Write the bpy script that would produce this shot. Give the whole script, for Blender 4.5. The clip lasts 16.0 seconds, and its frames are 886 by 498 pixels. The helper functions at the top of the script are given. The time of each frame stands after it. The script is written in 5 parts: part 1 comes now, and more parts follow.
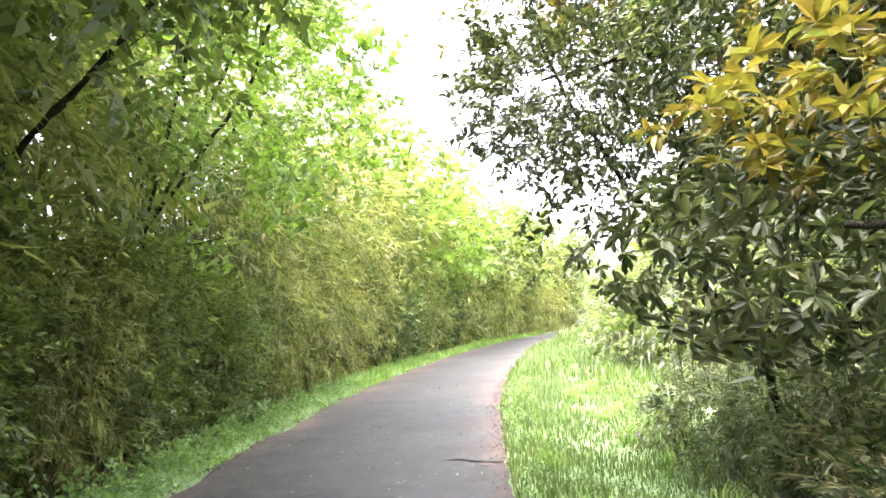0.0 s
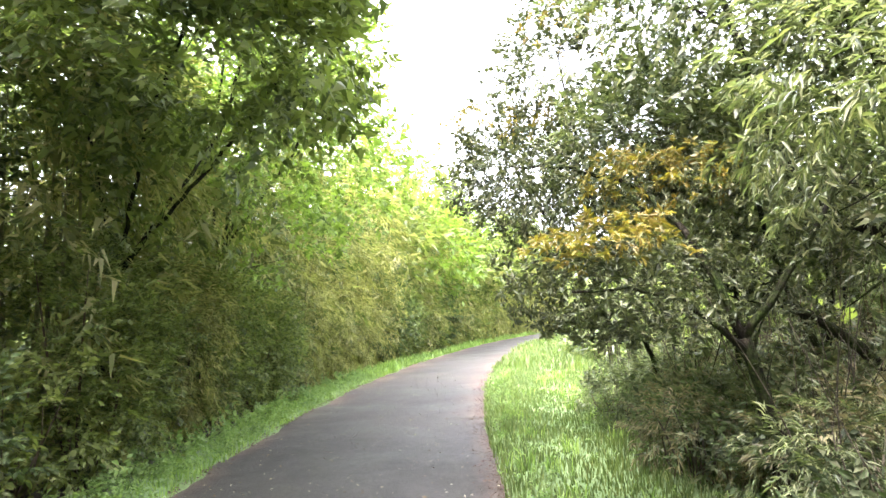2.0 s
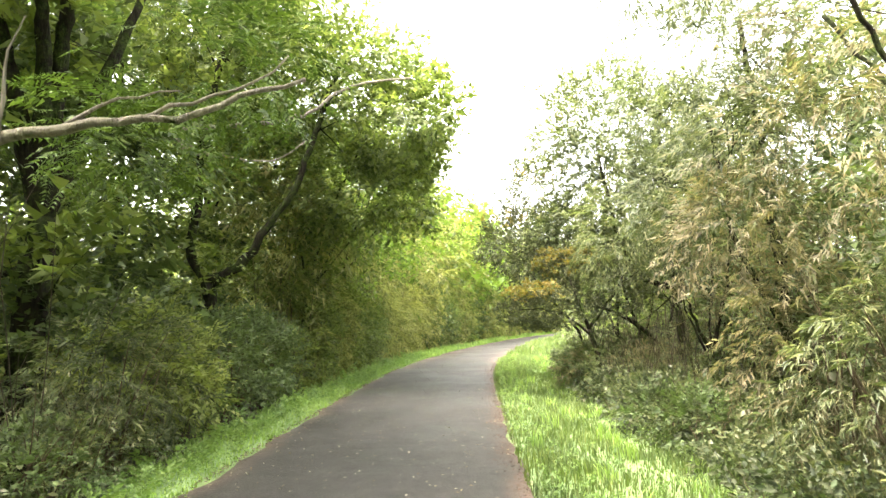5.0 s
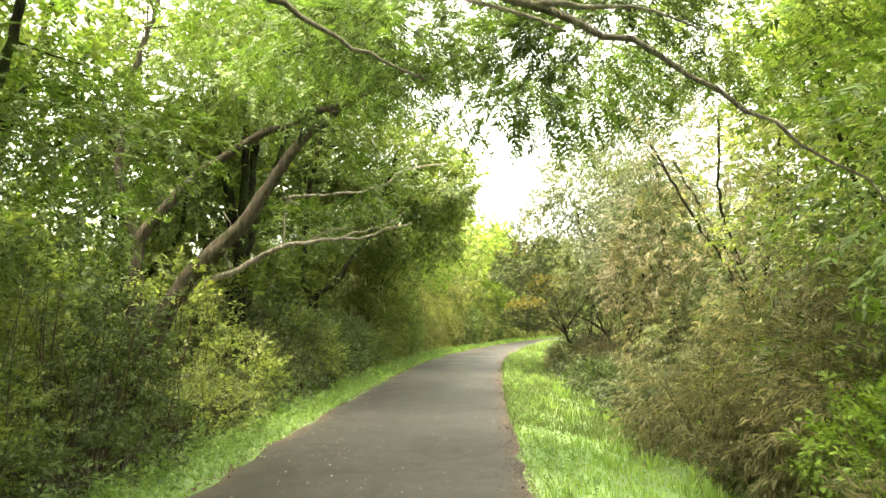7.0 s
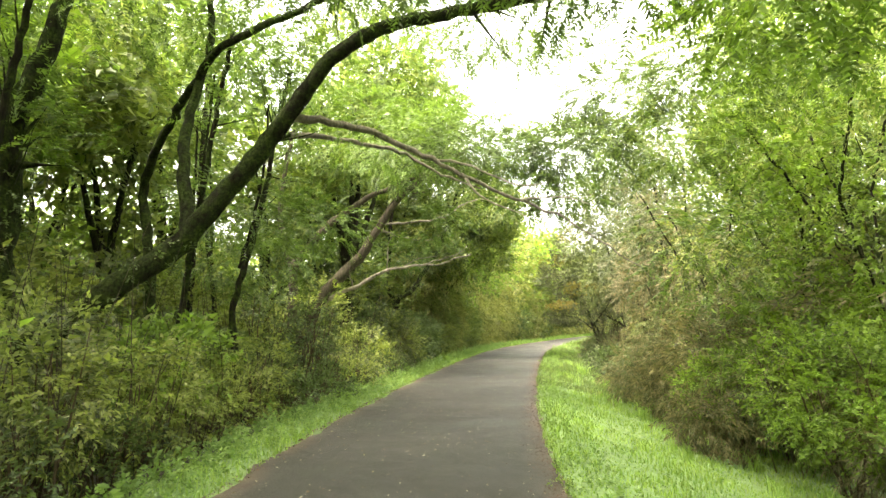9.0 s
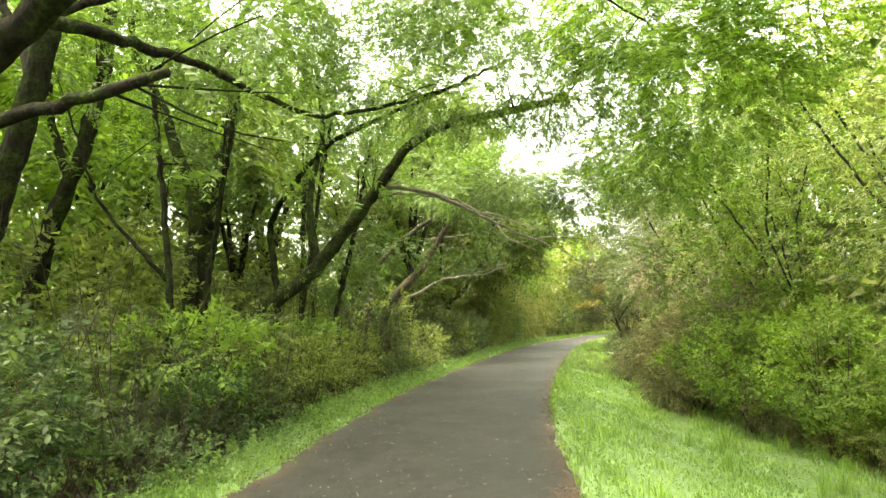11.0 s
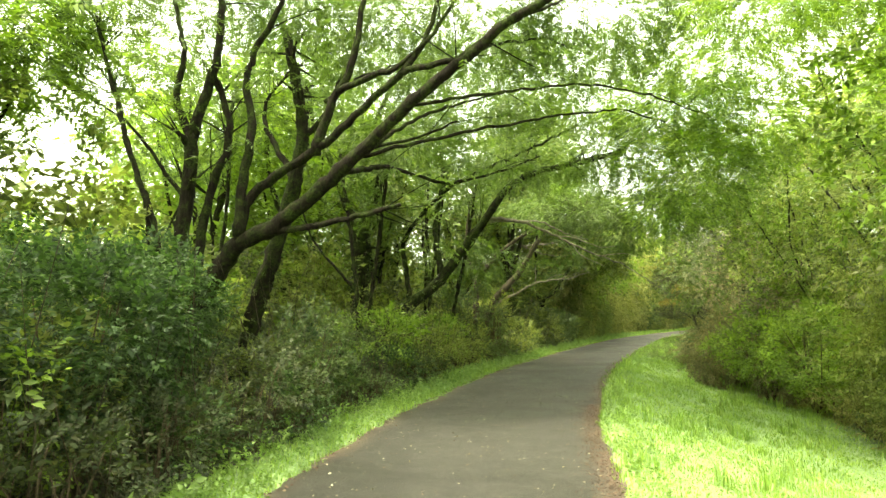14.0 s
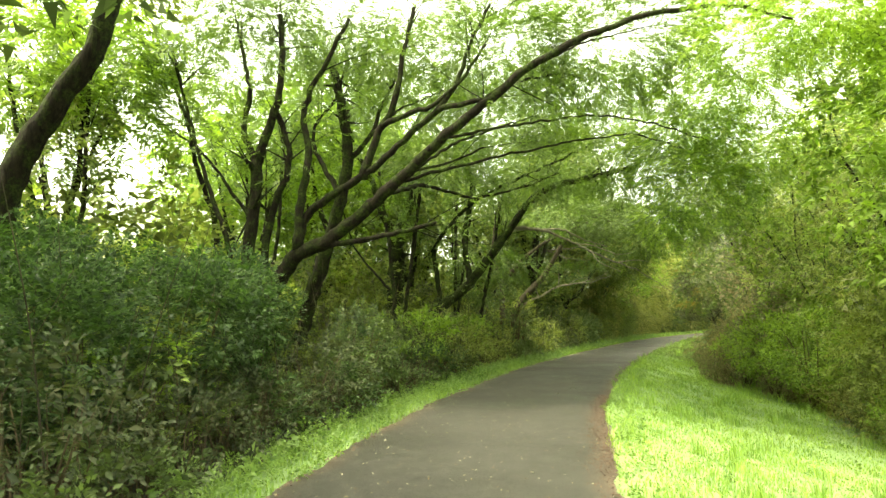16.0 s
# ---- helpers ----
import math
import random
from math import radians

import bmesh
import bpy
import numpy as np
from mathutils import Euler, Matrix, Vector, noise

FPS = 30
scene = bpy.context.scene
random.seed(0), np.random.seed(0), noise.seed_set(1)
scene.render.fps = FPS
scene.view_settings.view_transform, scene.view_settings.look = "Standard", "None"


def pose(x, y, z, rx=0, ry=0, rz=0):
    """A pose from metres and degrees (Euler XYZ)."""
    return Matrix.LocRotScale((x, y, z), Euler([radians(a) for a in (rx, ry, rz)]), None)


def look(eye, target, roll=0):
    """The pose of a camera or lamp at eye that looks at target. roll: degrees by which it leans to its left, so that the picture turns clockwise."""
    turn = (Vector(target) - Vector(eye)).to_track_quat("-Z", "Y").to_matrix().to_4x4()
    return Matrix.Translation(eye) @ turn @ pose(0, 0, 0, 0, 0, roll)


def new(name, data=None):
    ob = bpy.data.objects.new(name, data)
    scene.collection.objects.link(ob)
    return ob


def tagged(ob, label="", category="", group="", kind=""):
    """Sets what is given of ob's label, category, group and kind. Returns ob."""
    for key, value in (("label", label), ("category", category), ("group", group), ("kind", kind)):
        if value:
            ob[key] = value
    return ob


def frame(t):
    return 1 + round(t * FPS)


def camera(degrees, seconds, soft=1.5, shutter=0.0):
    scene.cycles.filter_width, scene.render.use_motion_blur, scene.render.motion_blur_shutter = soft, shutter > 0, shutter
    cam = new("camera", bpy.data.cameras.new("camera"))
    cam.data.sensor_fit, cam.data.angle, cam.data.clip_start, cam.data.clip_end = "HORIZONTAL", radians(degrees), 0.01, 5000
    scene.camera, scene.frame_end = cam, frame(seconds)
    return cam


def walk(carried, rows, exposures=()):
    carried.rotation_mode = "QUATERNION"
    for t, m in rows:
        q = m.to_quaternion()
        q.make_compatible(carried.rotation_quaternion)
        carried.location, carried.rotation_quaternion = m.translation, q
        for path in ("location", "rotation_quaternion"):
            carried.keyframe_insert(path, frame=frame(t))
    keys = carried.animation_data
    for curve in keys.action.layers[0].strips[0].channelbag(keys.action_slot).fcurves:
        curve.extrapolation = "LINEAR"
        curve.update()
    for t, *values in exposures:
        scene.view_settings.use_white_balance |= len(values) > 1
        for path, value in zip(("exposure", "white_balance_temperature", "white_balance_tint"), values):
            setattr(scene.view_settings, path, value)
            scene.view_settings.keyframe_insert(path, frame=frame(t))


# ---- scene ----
cam = camera(70.0, 16.0, soft=1.5)
# seconds, stops, kelvin, tint
EXPOSURE = [(0.0, 2.7, 6200, 18), (4.2, 2.68, 6600, 14), (6.5, 2.37, 8000, 0), (9.0, 2.45, 7800, 3), (12.0, 2.18, 8200, -8), (16.0, 1.83, 9000, -14)]
# seconds, eye, yaw, pitch, roll
PATH = [
    (0.0, 0.000, 0.000, 1.433, 0.00, 6.19, -2.48),
    (0.5, 0.001, -0.546, 1.444, -0.24, 6.16, -2.65),
    (1.0, -0.006, -1.217, 1.455, -0.50, 6.27, -2.67),
    (1.5, -0.005, -2.069, 1.457, -0.57, 6.28, -2.85),
    (2.0, -0.011, -2.997, 1.456, -0.40, 6.33, -2.85),
    (2.5, -0.012, -4.081, 1.451, 0.09, 6.41, -2.69),
    (3.0, -0.008, -5.210, 1.449, 0.66, 6.45, -2.76),
    (3.5, -0.005, -6.418, 1.449, 1.25, 6.41, -2.78),
    (4.0, -0.005, -7.748, 1.449, 1.83, 6.37, -2.61),
    (4.5, 0.008, -9.214, 1.450, 2.24, 6.37, -2.19),
    (5.0, 0.036, -10.772, 1.450, 2.57, 6.39, -1.66),
    (5.5, 0.083, -12.379, 1.452, 2.91, 6.44, -1.14),
    (6.0, 0.151, -13.991, 1.454, 3.35, 6.50, -0.73),
    (6.5, 0.245, -15.564, 1.458, 3.98, 6.57, -0.58),
    (7.0, 0.366, -17.055, 1.457, 4.90, 6.65, -0.79),
    (7.5, 0.503, -18.422, 1.452, 6.01, 6.55, -1.06),
    (8.0, 0.654, -19.749, 1.446, 7.24, 6.50, -1.22),
    (8.5, 0.822, -21.091, 1.437, 8.62, 6.52, -1.11),
    (9.0, 1.014, -22.418, 1.433, 10.09, 6.59, -0.84),
    (9.5, 1.222, -23.607, 1.440, 11.27, 6.61, -0.84),
    (10.0, 1.445, -24.698, 1.447, 12.29, 6.60, -1.01),
    (10.5, 1.684, -25.726, 1.452, 13.28, 6.55, -1.26),
    (11.0, 1.940, -26.730, 1.457, 14.37, 6.46, -1.50),
    (11.5, 2.213, -27.748, 1.461, 15.69, 6.35, -1.62),
    (12.0, 2.503, -28.816, 1.454, 17.37, 6.21, -1.55),
    (12.5, 2.777, -29.705, 1.453, 19.25, 6.29, -1.42),
    (13.0, 3.027, -30.416, 1.454, 20.87, 6.34, -1.30),
    (13.5, 3.254, -31.060, 1.449, 22.28, 6.29, -1.24),
    (14.0, 3.420, -31.485, 1.448, 23.30, 6.27, -1.26),
    (14.5, 3.561, -31.840, 1.446, 23.99, 6.39, -1.23),
    (15.0, 3.703, -32.192, 1.445, 24.56, 6.43, -1.19),
    (15.5, 3.860, -32.571, 1.446, 25.16, 6.40, -1.08),
    (16.0, 4.037, -33.012, 1.448, 25.77, 6.41, -1.03),
]


def gaze(x, y, z, yaw, pitch, roll):
    a, b = radians(yaw), radians(pitch)
    return look((x, y, z), (x - math.sin(a) * math.cos(b), y + math.cos(a) * math.cos(b), z + math.sin(b)), roll)


walk(cam, [(r[0], gaze(*r[1:])) for r in PATH], EXPOSURE)

# ---- world and light: bright, hazy, almost shadowless day ----
SUN_ELEV, SUN_AZ = 71.0, -128.0
world = bpy.data.worlds.new("sky")
scene.world = world
world.use_nodes = True
wn = world.node_tree
sky = wn.nodes.new("ShaderNodeTexSky")
sky.sky_type, sky.sun_disc = "NISHITA", False
sky.sun_elevation, sky.sun_rotation = radians(SUN_ELEV), radians(SUN_AZ)
sky.air_density, sky.dust_density, sky.ozone_density = 1.0, 6.0, 0.6
wn.nodes["Background"].inputs["Strength"].default_value = 0.15
haze = wn.nodes.new("ShaderNodeHueSaturation")
haze.inputs["Saturation"].default_value, haze.inputs["Value"].default_value = 0.3, 2.4
wn.links.new(sky.outputs["Color"], haze.inputs["Color"])
wn.links.new(haze.outputs["Color"], wn.nodes["Background"].inputs["Color"])
sun = new("sun", bpy.data.lights.new("sun", "SUN"))
sun.data.energy, sun.data.angle, sun.data.color = 1.2, radians(22), (1.0, 0.95, 0.86)
_e, _a = radians(SUN_ELEV), radians(SUN_AZ)
sun.matrix_world = look((0, 0, 30), (-math.sin(_a) * math.cos(_e), -math.cos(_a) * math.cos(_e), 30 - math.sin(_e)))
scene.cycles.max_bounces, scene.cycles.diffuse_bounces = 12, 7


# ---- materials ----
def nodes_of(name):
    m = bpy.data.materials.new(name)
    m.use_nodes = True
    nt = m.node_tree
    return m, nt, nt.nodes["Principled BSDF"], nt.nodes["Material Output"]


def ramp(nt, fac, stops):
    r = nt.nodes.new("ShaderNodeValToRGB")
    while len(r.color_ramp.elements) < len(stops):
        r.color_ramp.elements.new(0.5)
    for e, (p, c) in zip(r.color_ramp.elements, stops):
        e.position, e.color = p, (*c, 1)
    nt.links.new(fac, r.inputs[0])
    return r.outputs[0]


def noise_tex(nt, scale, detail=4, rough=0.6, coord="Object"):
    tc = nt.nodes.new("ShaderNodeTexCoord")
    n = nt.nodes.new("ShaderNodeTexNoise")
    n.inputs["Scale"].default_value, n.inputs["Detail"].default_value, n.inputs["Roughness"].default_value = scale, detail, rough
    nt.links.new(tc.outputs[coord], n.inputs["Vector"])
    return n


def bump(nt, bsdf, height, strength, distance=0.02):
    b = nt.nodes.new("ShaderNodeBump")
    b.inputs["Strength"].default_value, b.inputs["Distance"].default_value = strength, distance
    nt.links.new(height, b.inputs["Height"])
    nt.links.new(b.outputs[0], bsdf.inputs["Normal"])


def mix_rgb(nt, fac, a, b, mode="MIX"):
    m = nt.nodes.new("ShaderNodeMix")
    m.data_type, m.blend_type = "RGBA", mode
    for sock, val in ((m.inputs[0], fac), (m.inputs[6], a), (m.inputs[7], b)):
        if hasattr(val, "links"):
            nt.links.new(val, sock)
        elif isinstance(val, tuple):
            sock.default_value = (*val, 1)
        else:
            sock.default_value = val
    return m.outputs[2]


def leaf_material(name, colors, through_light=0.4, gloss=0.45, single=False, spread=0.36):
    """Leaves: each leaf its own tint, part of the light passes through the blade."""
    m, nt, bsdf, out = nodes_of(name)
    geo = nt.nodes.new("ShaderNodeObjectInfo" if single else "ShaderNodeNewGeometry")
    n = len(colors)
    colors = [tuple(v * (1.02 - spread + 2 * spread * i / (n - 1)) for v in c) for i, c in enumerate(colors)]
    col = ramp(nt, geo.outputs["Random" if single else "Random Per Island"], [(i / max(1, n - 1), c) for i, c in enumerate(colors)])
    big = noise_tex(nt, 0.9, 2, 0.5)
    vary = ramp(nt, big.outputs[0], [(0.3, (0.75, 0.78, 0.8)), (0.7, (1.2, 1.15, 1.0))])
    col = mix_rgb(nt, 1.0, col, vary, "MULTIPLY")
    nt.links.new(col, bsdf.inputs["Base Color"])
    bsdf.inputs["Roughness"].default_value = gloss
    bsdf.inputs["Specular IOR Level"].default_value = 0.45
    tr = nt.nodes.new("ShaderNodeBsdfTranslucent")
    warm = mix_rgb(nt, 1.0, col, (1.22, 1.36, 0.7), "MULTIPLY")
    nt.links.new(warm, tr.inputs["Color"])
    mx = nt.nodes.new("ShaderNodeMixShader")
    mx.inputs[0].default_value = through_light
    nt.links.new(bsdf.outputs[0], mx.inputs[1])
    nt.links.new(tr.outputs[0], mx.inputs[2])
    nt.links.new(mx.outputs[0], out.inputs["Surface"])
    return m


def bark_material(name, dark, light, moss=0.0):
    m, nt, bsdf, out = nodes_of(name)
    n1 = noise_tex(nt, 9, 6, 0.65)
    mp = nt.nodes.new("ShaderNodeMapping")
    mp.inputs["Scale"].default_value = (2.2, 2.2, 0.45)
    nt.links.new(n1.inputs["Vector"].links[0].from_socket, mp.inputs["Vector"])
    nt.links.new(mp.outputs[0], n1.inputs["Vector"])
    n2 = noise_tex(nt, 3.4, 5, 0.7)
    col = ramp(nt, n1.outputs[0], [(0.3, dark), (0.7, light)])
    if moss:
        mask = ramp(nt, n2.outputs[0], [(0.62 - 0.3 * moss, (0, 0, 0)), (0.75 - 0.2 * moss, (1, 1, 1))])
        tuft = noise_tex(nt, 26, 4, 0.7)
        col = mix_rgb(nt, mask, col, ramp(nt, tuft.outputs[0], [(0.38, (0.014, 0.022, 0.006)), (0.62, (0.056, 0.08, 0.02))]))
    nt.links.new(col, bsdf.inputs["Base Color"])
    bsdf.inputs["Roughness"].default_value = 0.95
    bsdf.inputs["Specular IOR Level"].default_value = 0.12
    bump(nt, bsdf, n1.outputs[0], 1.0, 0.06)
    return m


M_DARK = leaf_material("evergreen_leaf", [(0.058, 0.086, 0.033), (0.079, 0.112, 0.042), (0.1, 0.138, 0.052), (0.094, 0.128, 0.057)], 0.38, 0.52)
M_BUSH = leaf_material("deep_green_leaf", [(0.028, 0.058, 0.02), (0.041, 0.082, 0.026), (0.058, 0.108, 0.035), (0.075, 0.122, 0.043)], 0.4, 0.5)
M_MID = leaf_material("shrub_leaf", [(0.098, 0.135, 0.045), (0.14, 0.18, 0.057), (0.178, 0.22, 0.072), (0.168, 0.188, 0.08)], 0.5, 0.42)
M_BRIGHT = leaf_material("fresh_leaf", [(0.14, 0.215, 0.044), (0.18, 0.265, 0.054), (0.225, 0.32, 0.07), (0.165, 0.24, 0.052)], 0.45, 0.45)
# leaf colour lightened to stand in for light inside wood and thicket
M_WOOD_LIGHTENED = leaf_material("lightened_woodland_leaf", [(0.14, 0.172, 0.06), (0.19, 0.225, 0.076), (0.23, 0.268, 0.092), (0.208, 0.22, 0.098)], 0.52, 0.5)
# fresh leaf colours dimmed for feathery crowns seen from below
M_CANOPY = leaf_material("dimmed_canopy_leaf", [(0.072, 0.118, 0.03), (0.098, 0.152, 0.037), (0.124, 0.182, 0.046), (0.09, 0.136, 0.033)], 0.38, 0.5)
M_BAMBOO = leaf_material("bamboo_leaf", [(0.145, 0.17, 0.062), (0.208, 0.224, 0.084), (0.268, 0.258, 0.114), (0.31, 0.278, 0.158)], 0.52, 0.5)
M_DRY = leaf_material("dry_bamboo_leaf", [(0.115, 0.11, 0.064), (0.18, 0.158, 0.10), (0.255, 0.215, 0.148), (0.09, 0.105, 0.05)], 0.42, 0.55)
M_OLIVE = leaf_material("olive_leaf", [(0.066, 0.09, 0.04), (0.096, 0.12, 0.054), (0.128, 0.148, 0.074), (0.158, 0.162, 0.098)], 0.42, 0.4)
M_YELLOW = leaf_material("young_yellow_leaf", [(0.15, 0.135, 0.03), (0.23, 0.19, 0.034), (0.21, 0.145, 0.036), (0.125, 0.135, 0.038)], 0.4, 0.4, spread=0.08)
M_YELLOW_PIECE = leaf_material("young_yellow_leaf_blade", [(0.15, 0.135, 0.03), (0.23, 0.19, 0.034), (0.21, 0.145, 0.036), (0.125, 0.135, 0.038)], 0.4, 0.4, single=True, spread=0.08)
M_BROAD = leaf_material("leathery_leaf", [(0.04, 0.05, 0.024), (0.058, 0.074, 0.03), (0.08, 0.092, 0.042), (0.115, 0.115, 0.065)], 0.3, 0.48)
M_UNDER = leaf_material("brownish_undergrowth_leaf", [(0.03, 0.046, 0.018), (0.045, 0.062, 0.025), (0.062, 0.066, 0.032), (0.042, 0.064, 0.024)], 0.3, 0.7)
M_GRASS = leaf_material("grass_blade", [(0.162, 0.255, 0.075), (0.208, 0.315, 0.094), (0.255, 0.37, 0.116), (0.295, 0.375, 0.13)], 0.52, 0.5, spread=0.08)
# darker copy of the grass; the trees' shade is put into its colour
M_SHADED_GRASS = leaf_material("shade_toned_grass_blade", [(0.076, 0.115, 0.038), (0.1, 0.145, 0.047), (0.126, 0.172, 0.058), (0.148, 0.172, 0.066)], 0.42, 0.5, spread=0.08)
M_HERB = leaf_material("verge_weed_leaf", [(0.14, 0.218, 0.074), (0.18, 0.268, 0.092), (0.22, 0.312, 0.115)], 0.45, 0.5, spread=0.08)
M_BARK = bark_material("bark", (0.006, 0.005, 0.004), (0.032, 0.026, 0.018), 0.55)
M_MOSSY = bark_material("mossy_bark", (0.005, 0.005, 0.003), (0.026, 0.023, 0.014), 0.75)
M_PALE = bark_material("pale_dead_wood", (0.16, 0.14, 0.11), (0.36, 0.32, 0.26), 0.2)
M_DEAD = bark_material("grey_dead_wood", (0.09, 0.08, 0.06), (0.24, 0.215, 0.17), 0.15)
M_GREY = bark_material("greyish_brown_bark", (0.028, 0.024, 0.016), (0.13, 0.11, 0.08), 0.3)
M_CULM = bark_material("bamboo_culm", (0.10, 0.115, 0.05), (0.22, 0.21, 0.10), 0.0)
M_TWIG = bark_material("twig", (0.05, 0.04, 0.025), (0.13, 0.10, 0.06), 0.0)


def soil_material():
    m, nt, bsdf, out = nodes_of("soil_and_grass_ground")
    n1, n2 = noise_tex(nt, 0.7, 5), noise_tex(nt, 14, 5)
    green = ramp(nt, n2.outputs[0], [(0.3, (0.115, 0.18, 0.065)), (0.7, (0.21, 0.30, 0.115))])
    brown = ramp(nt, n2.outputs[0], [(0.3, (0.024, 0.019, 0.012)), (0.7, (0.062, 0.05, 0.031))])
    at = nt.nodes.new("ShaderNodeAttribute")
    at.attribute_name = "grassy"
    nt.links.new(mix_rgb(nt, at.outputs["Fac"], brown, green), bsdf.inputs["Base Color"])
    bsdf.inputs["Roughness"].default_value = 0.95
    bump(nt, bsdf, n2.outputs[0], 0.7, 0.05)
    return m


def asphalt_material():
    m, nt, bsdf, out = nodes_of("worn_asphalt")
    fine, mid, big = noise_tex(nt, 95, 4, 0.8), noise_tex(nt, 5, 5, 0.65), noise_tex(nt, 0.55, 4, 0.6)
    grain = ramp(nt, fine.outputs[0], [(0.3, (0.012, 0.0112, 0.0102)), (0.5, (0.026, 0.0243, 0.0222)), (0.7, (0.07, 0.066, 0.061))])
    patch = ramp(nt, mid.outputs[0], [(0.35, (0.66, 0.64, 0.62)), (0.65, (1.2, 1.18, 1.16))])
    stain = ramp(nt, big.outputs[0], [(0.35, (0.82, 0.80, 0.78)), (0.6, (1.1, 1.08, 1.06))])
    col = mix_rgb(nt, 1.0, mix_rgb(nt, 1.0, grain, patch, "MULTIPLY"), stain, "MULTIPLY")
    grit = ramp(nt, noise_tex(nt, 26, 5, 0.75).outputs[0], [(0.36, (0.62, 0.61, 0.6)), (0.52, (1.0, 1.0, 1.0)), (0.66, (1.45, 1.42, 1.38))])
    col = mix_rgb(nt, 1.0, col, grit, "MULTIPLY")
    at = nt.nodes.new("ShaderNodeAttribute")
    at.attribute_name = "edge"
    dirt = ramp(nt, mid.outputs[0], [(0.3, (0.075, 0.048, 0.033)), (0.7, (0.17, 0.11, 0.078))])
    col = mix_rgb(nt, at.outputs["Fac"], col, dirt)
    nt.links.new(col, bsdf.inputs["Base Color"])
    rough = ramp(nt, big.outputs[0], [(0.35, (0.52, 0.52, 0.52)), (0.65, (0.76, 0.76, 0.76))])
    nt.links.new(rough, bsdf.inputs["Roughness"])
    bsdf.inputs["Specular IOR Level"].default_value = 0.4
    bump(nt, bsdf, fine.outputs[0], 0.8, 0.008)
    return m


M_SOIL, M_ASPHALT = soil_material(), asphalt_material()


def litter_material(name, colors):
    m, nt, bsdf, out = nodes_of(name)
    geo = nt.nodes.new("ShaderNodeNewGeometry")
    n = len(colors)
    nt.links.new(ramp(nt, geo.outputs["Random Per Island"], [(i / (n - 1), c) for i, c in enumerate(colors)]), bsdf.inputs["Base Color"])
    bsdf.inputs["Roughness"].default_value = 0.7
    return m


M_PETAL = litter_material("pale_fallen_leaf", [(0.38, 0.355, 0.265), (0.26, 0.215, 0.115), (0.44, 0.415, 0.33), (0.12, 0.08, 0.045), (0.19, 0.135, 0.07)])
M_LITTER = litter_material("brown_litter", [(0.045, 0.024, 0.017), (0.08, 0.042, 0.028), (0.12, 0.072, 0.046), (0.06, 0.035, 0.028)])

# ---- plan: the path's centre line, by distance along y ----
CY = (-70, -50, -40, -35, -31, -28.6, -26, -23, -20, -18, -14, -9, -5, 0, 6, 12, 16, 20, 27, 33, 40, 50, 65, 90, 140)
CX = (30.0, 14.8, 8.3, 5.1, 2.95, 1.8, 1.1, 0.42, -0.05, -0.33, -0.72, -0.95, -1.04, -1.06, -0.97, -0.5, 0.1, 0.82, 2.42, 4.05, 6.5, 10.8, 19.0, 36, 75)
HALF = 1.53


def smooth_curve(xs, ys):
    """Catmull-Rom table on a fine grid."""
    xs, ys = np.array(xs, float), np.array(ys, float)
    m = np.gradient(ys, xs)
    g = np.linspace(xs[0], xs[-1], 2101)
    k = np.clip(np.searchsorted(xs, g) - 1, 0, len(xs) - 2)
    h = xs[k + 1] - xs[k]
    s = (g - xs[k]) / h
    v = (2 * s**3 - 3 * s**2 + 1) * ys[k] + (s**3 - 2 * s**2 + s) * h * m[k] + (-2 * s**3 + 3 * s**2) * ys[k + 1] + (s**3 - s**2) * h * m[k + 1]
    return g, v


GRID, CENTRE = smooth_curve(CY, CX)


def centre(y):
    return np.interp(y, GRID, CENTRE)


def offset(x, y):
    """Signed distance from the path's centre: right of it is plus."""
    s = (centre(np.asarray(y) + 0.5) - centre(np.asarray(y) - 0.5))
    return (np.asarray(x) - centre(y)) / np.sqrt(1 + s * s)


def ground_z(x, y):
    d = offset(x, y)
    x, y = np.asarray(x, float), np.asarray(y, float)
    out_r, out_l = np.maximum(d - HALF - 0.25, 0), np.maximum(-d - HALF - 0.6, 0)
    # how steep the bank is along the path
    steep = np.interp(y, (-34, -24, -12, -4, 4, 30), (0.22, 0.27, 0.27, 0.17, 0.09, 0.06))
    z = -np.minimum(out_r * steep, 1.25 * (1 - np.exp(-out_r * steep / 1.0)))
    z = z - np.minimum(0.22 * out_l, 0.7 * (1 - np.exp(-out_l * 0.35)))
    z = z + 0.03 * np.sin(x * 1.7 + y * 0.6) * np.sin(y * 1.1 - x * 0.5) * np.clip(np.abs(d) - HALF, 0, 1)
    return z - np.where(np.abs(d) < HALF - 0.06, 0.04, 0.0)


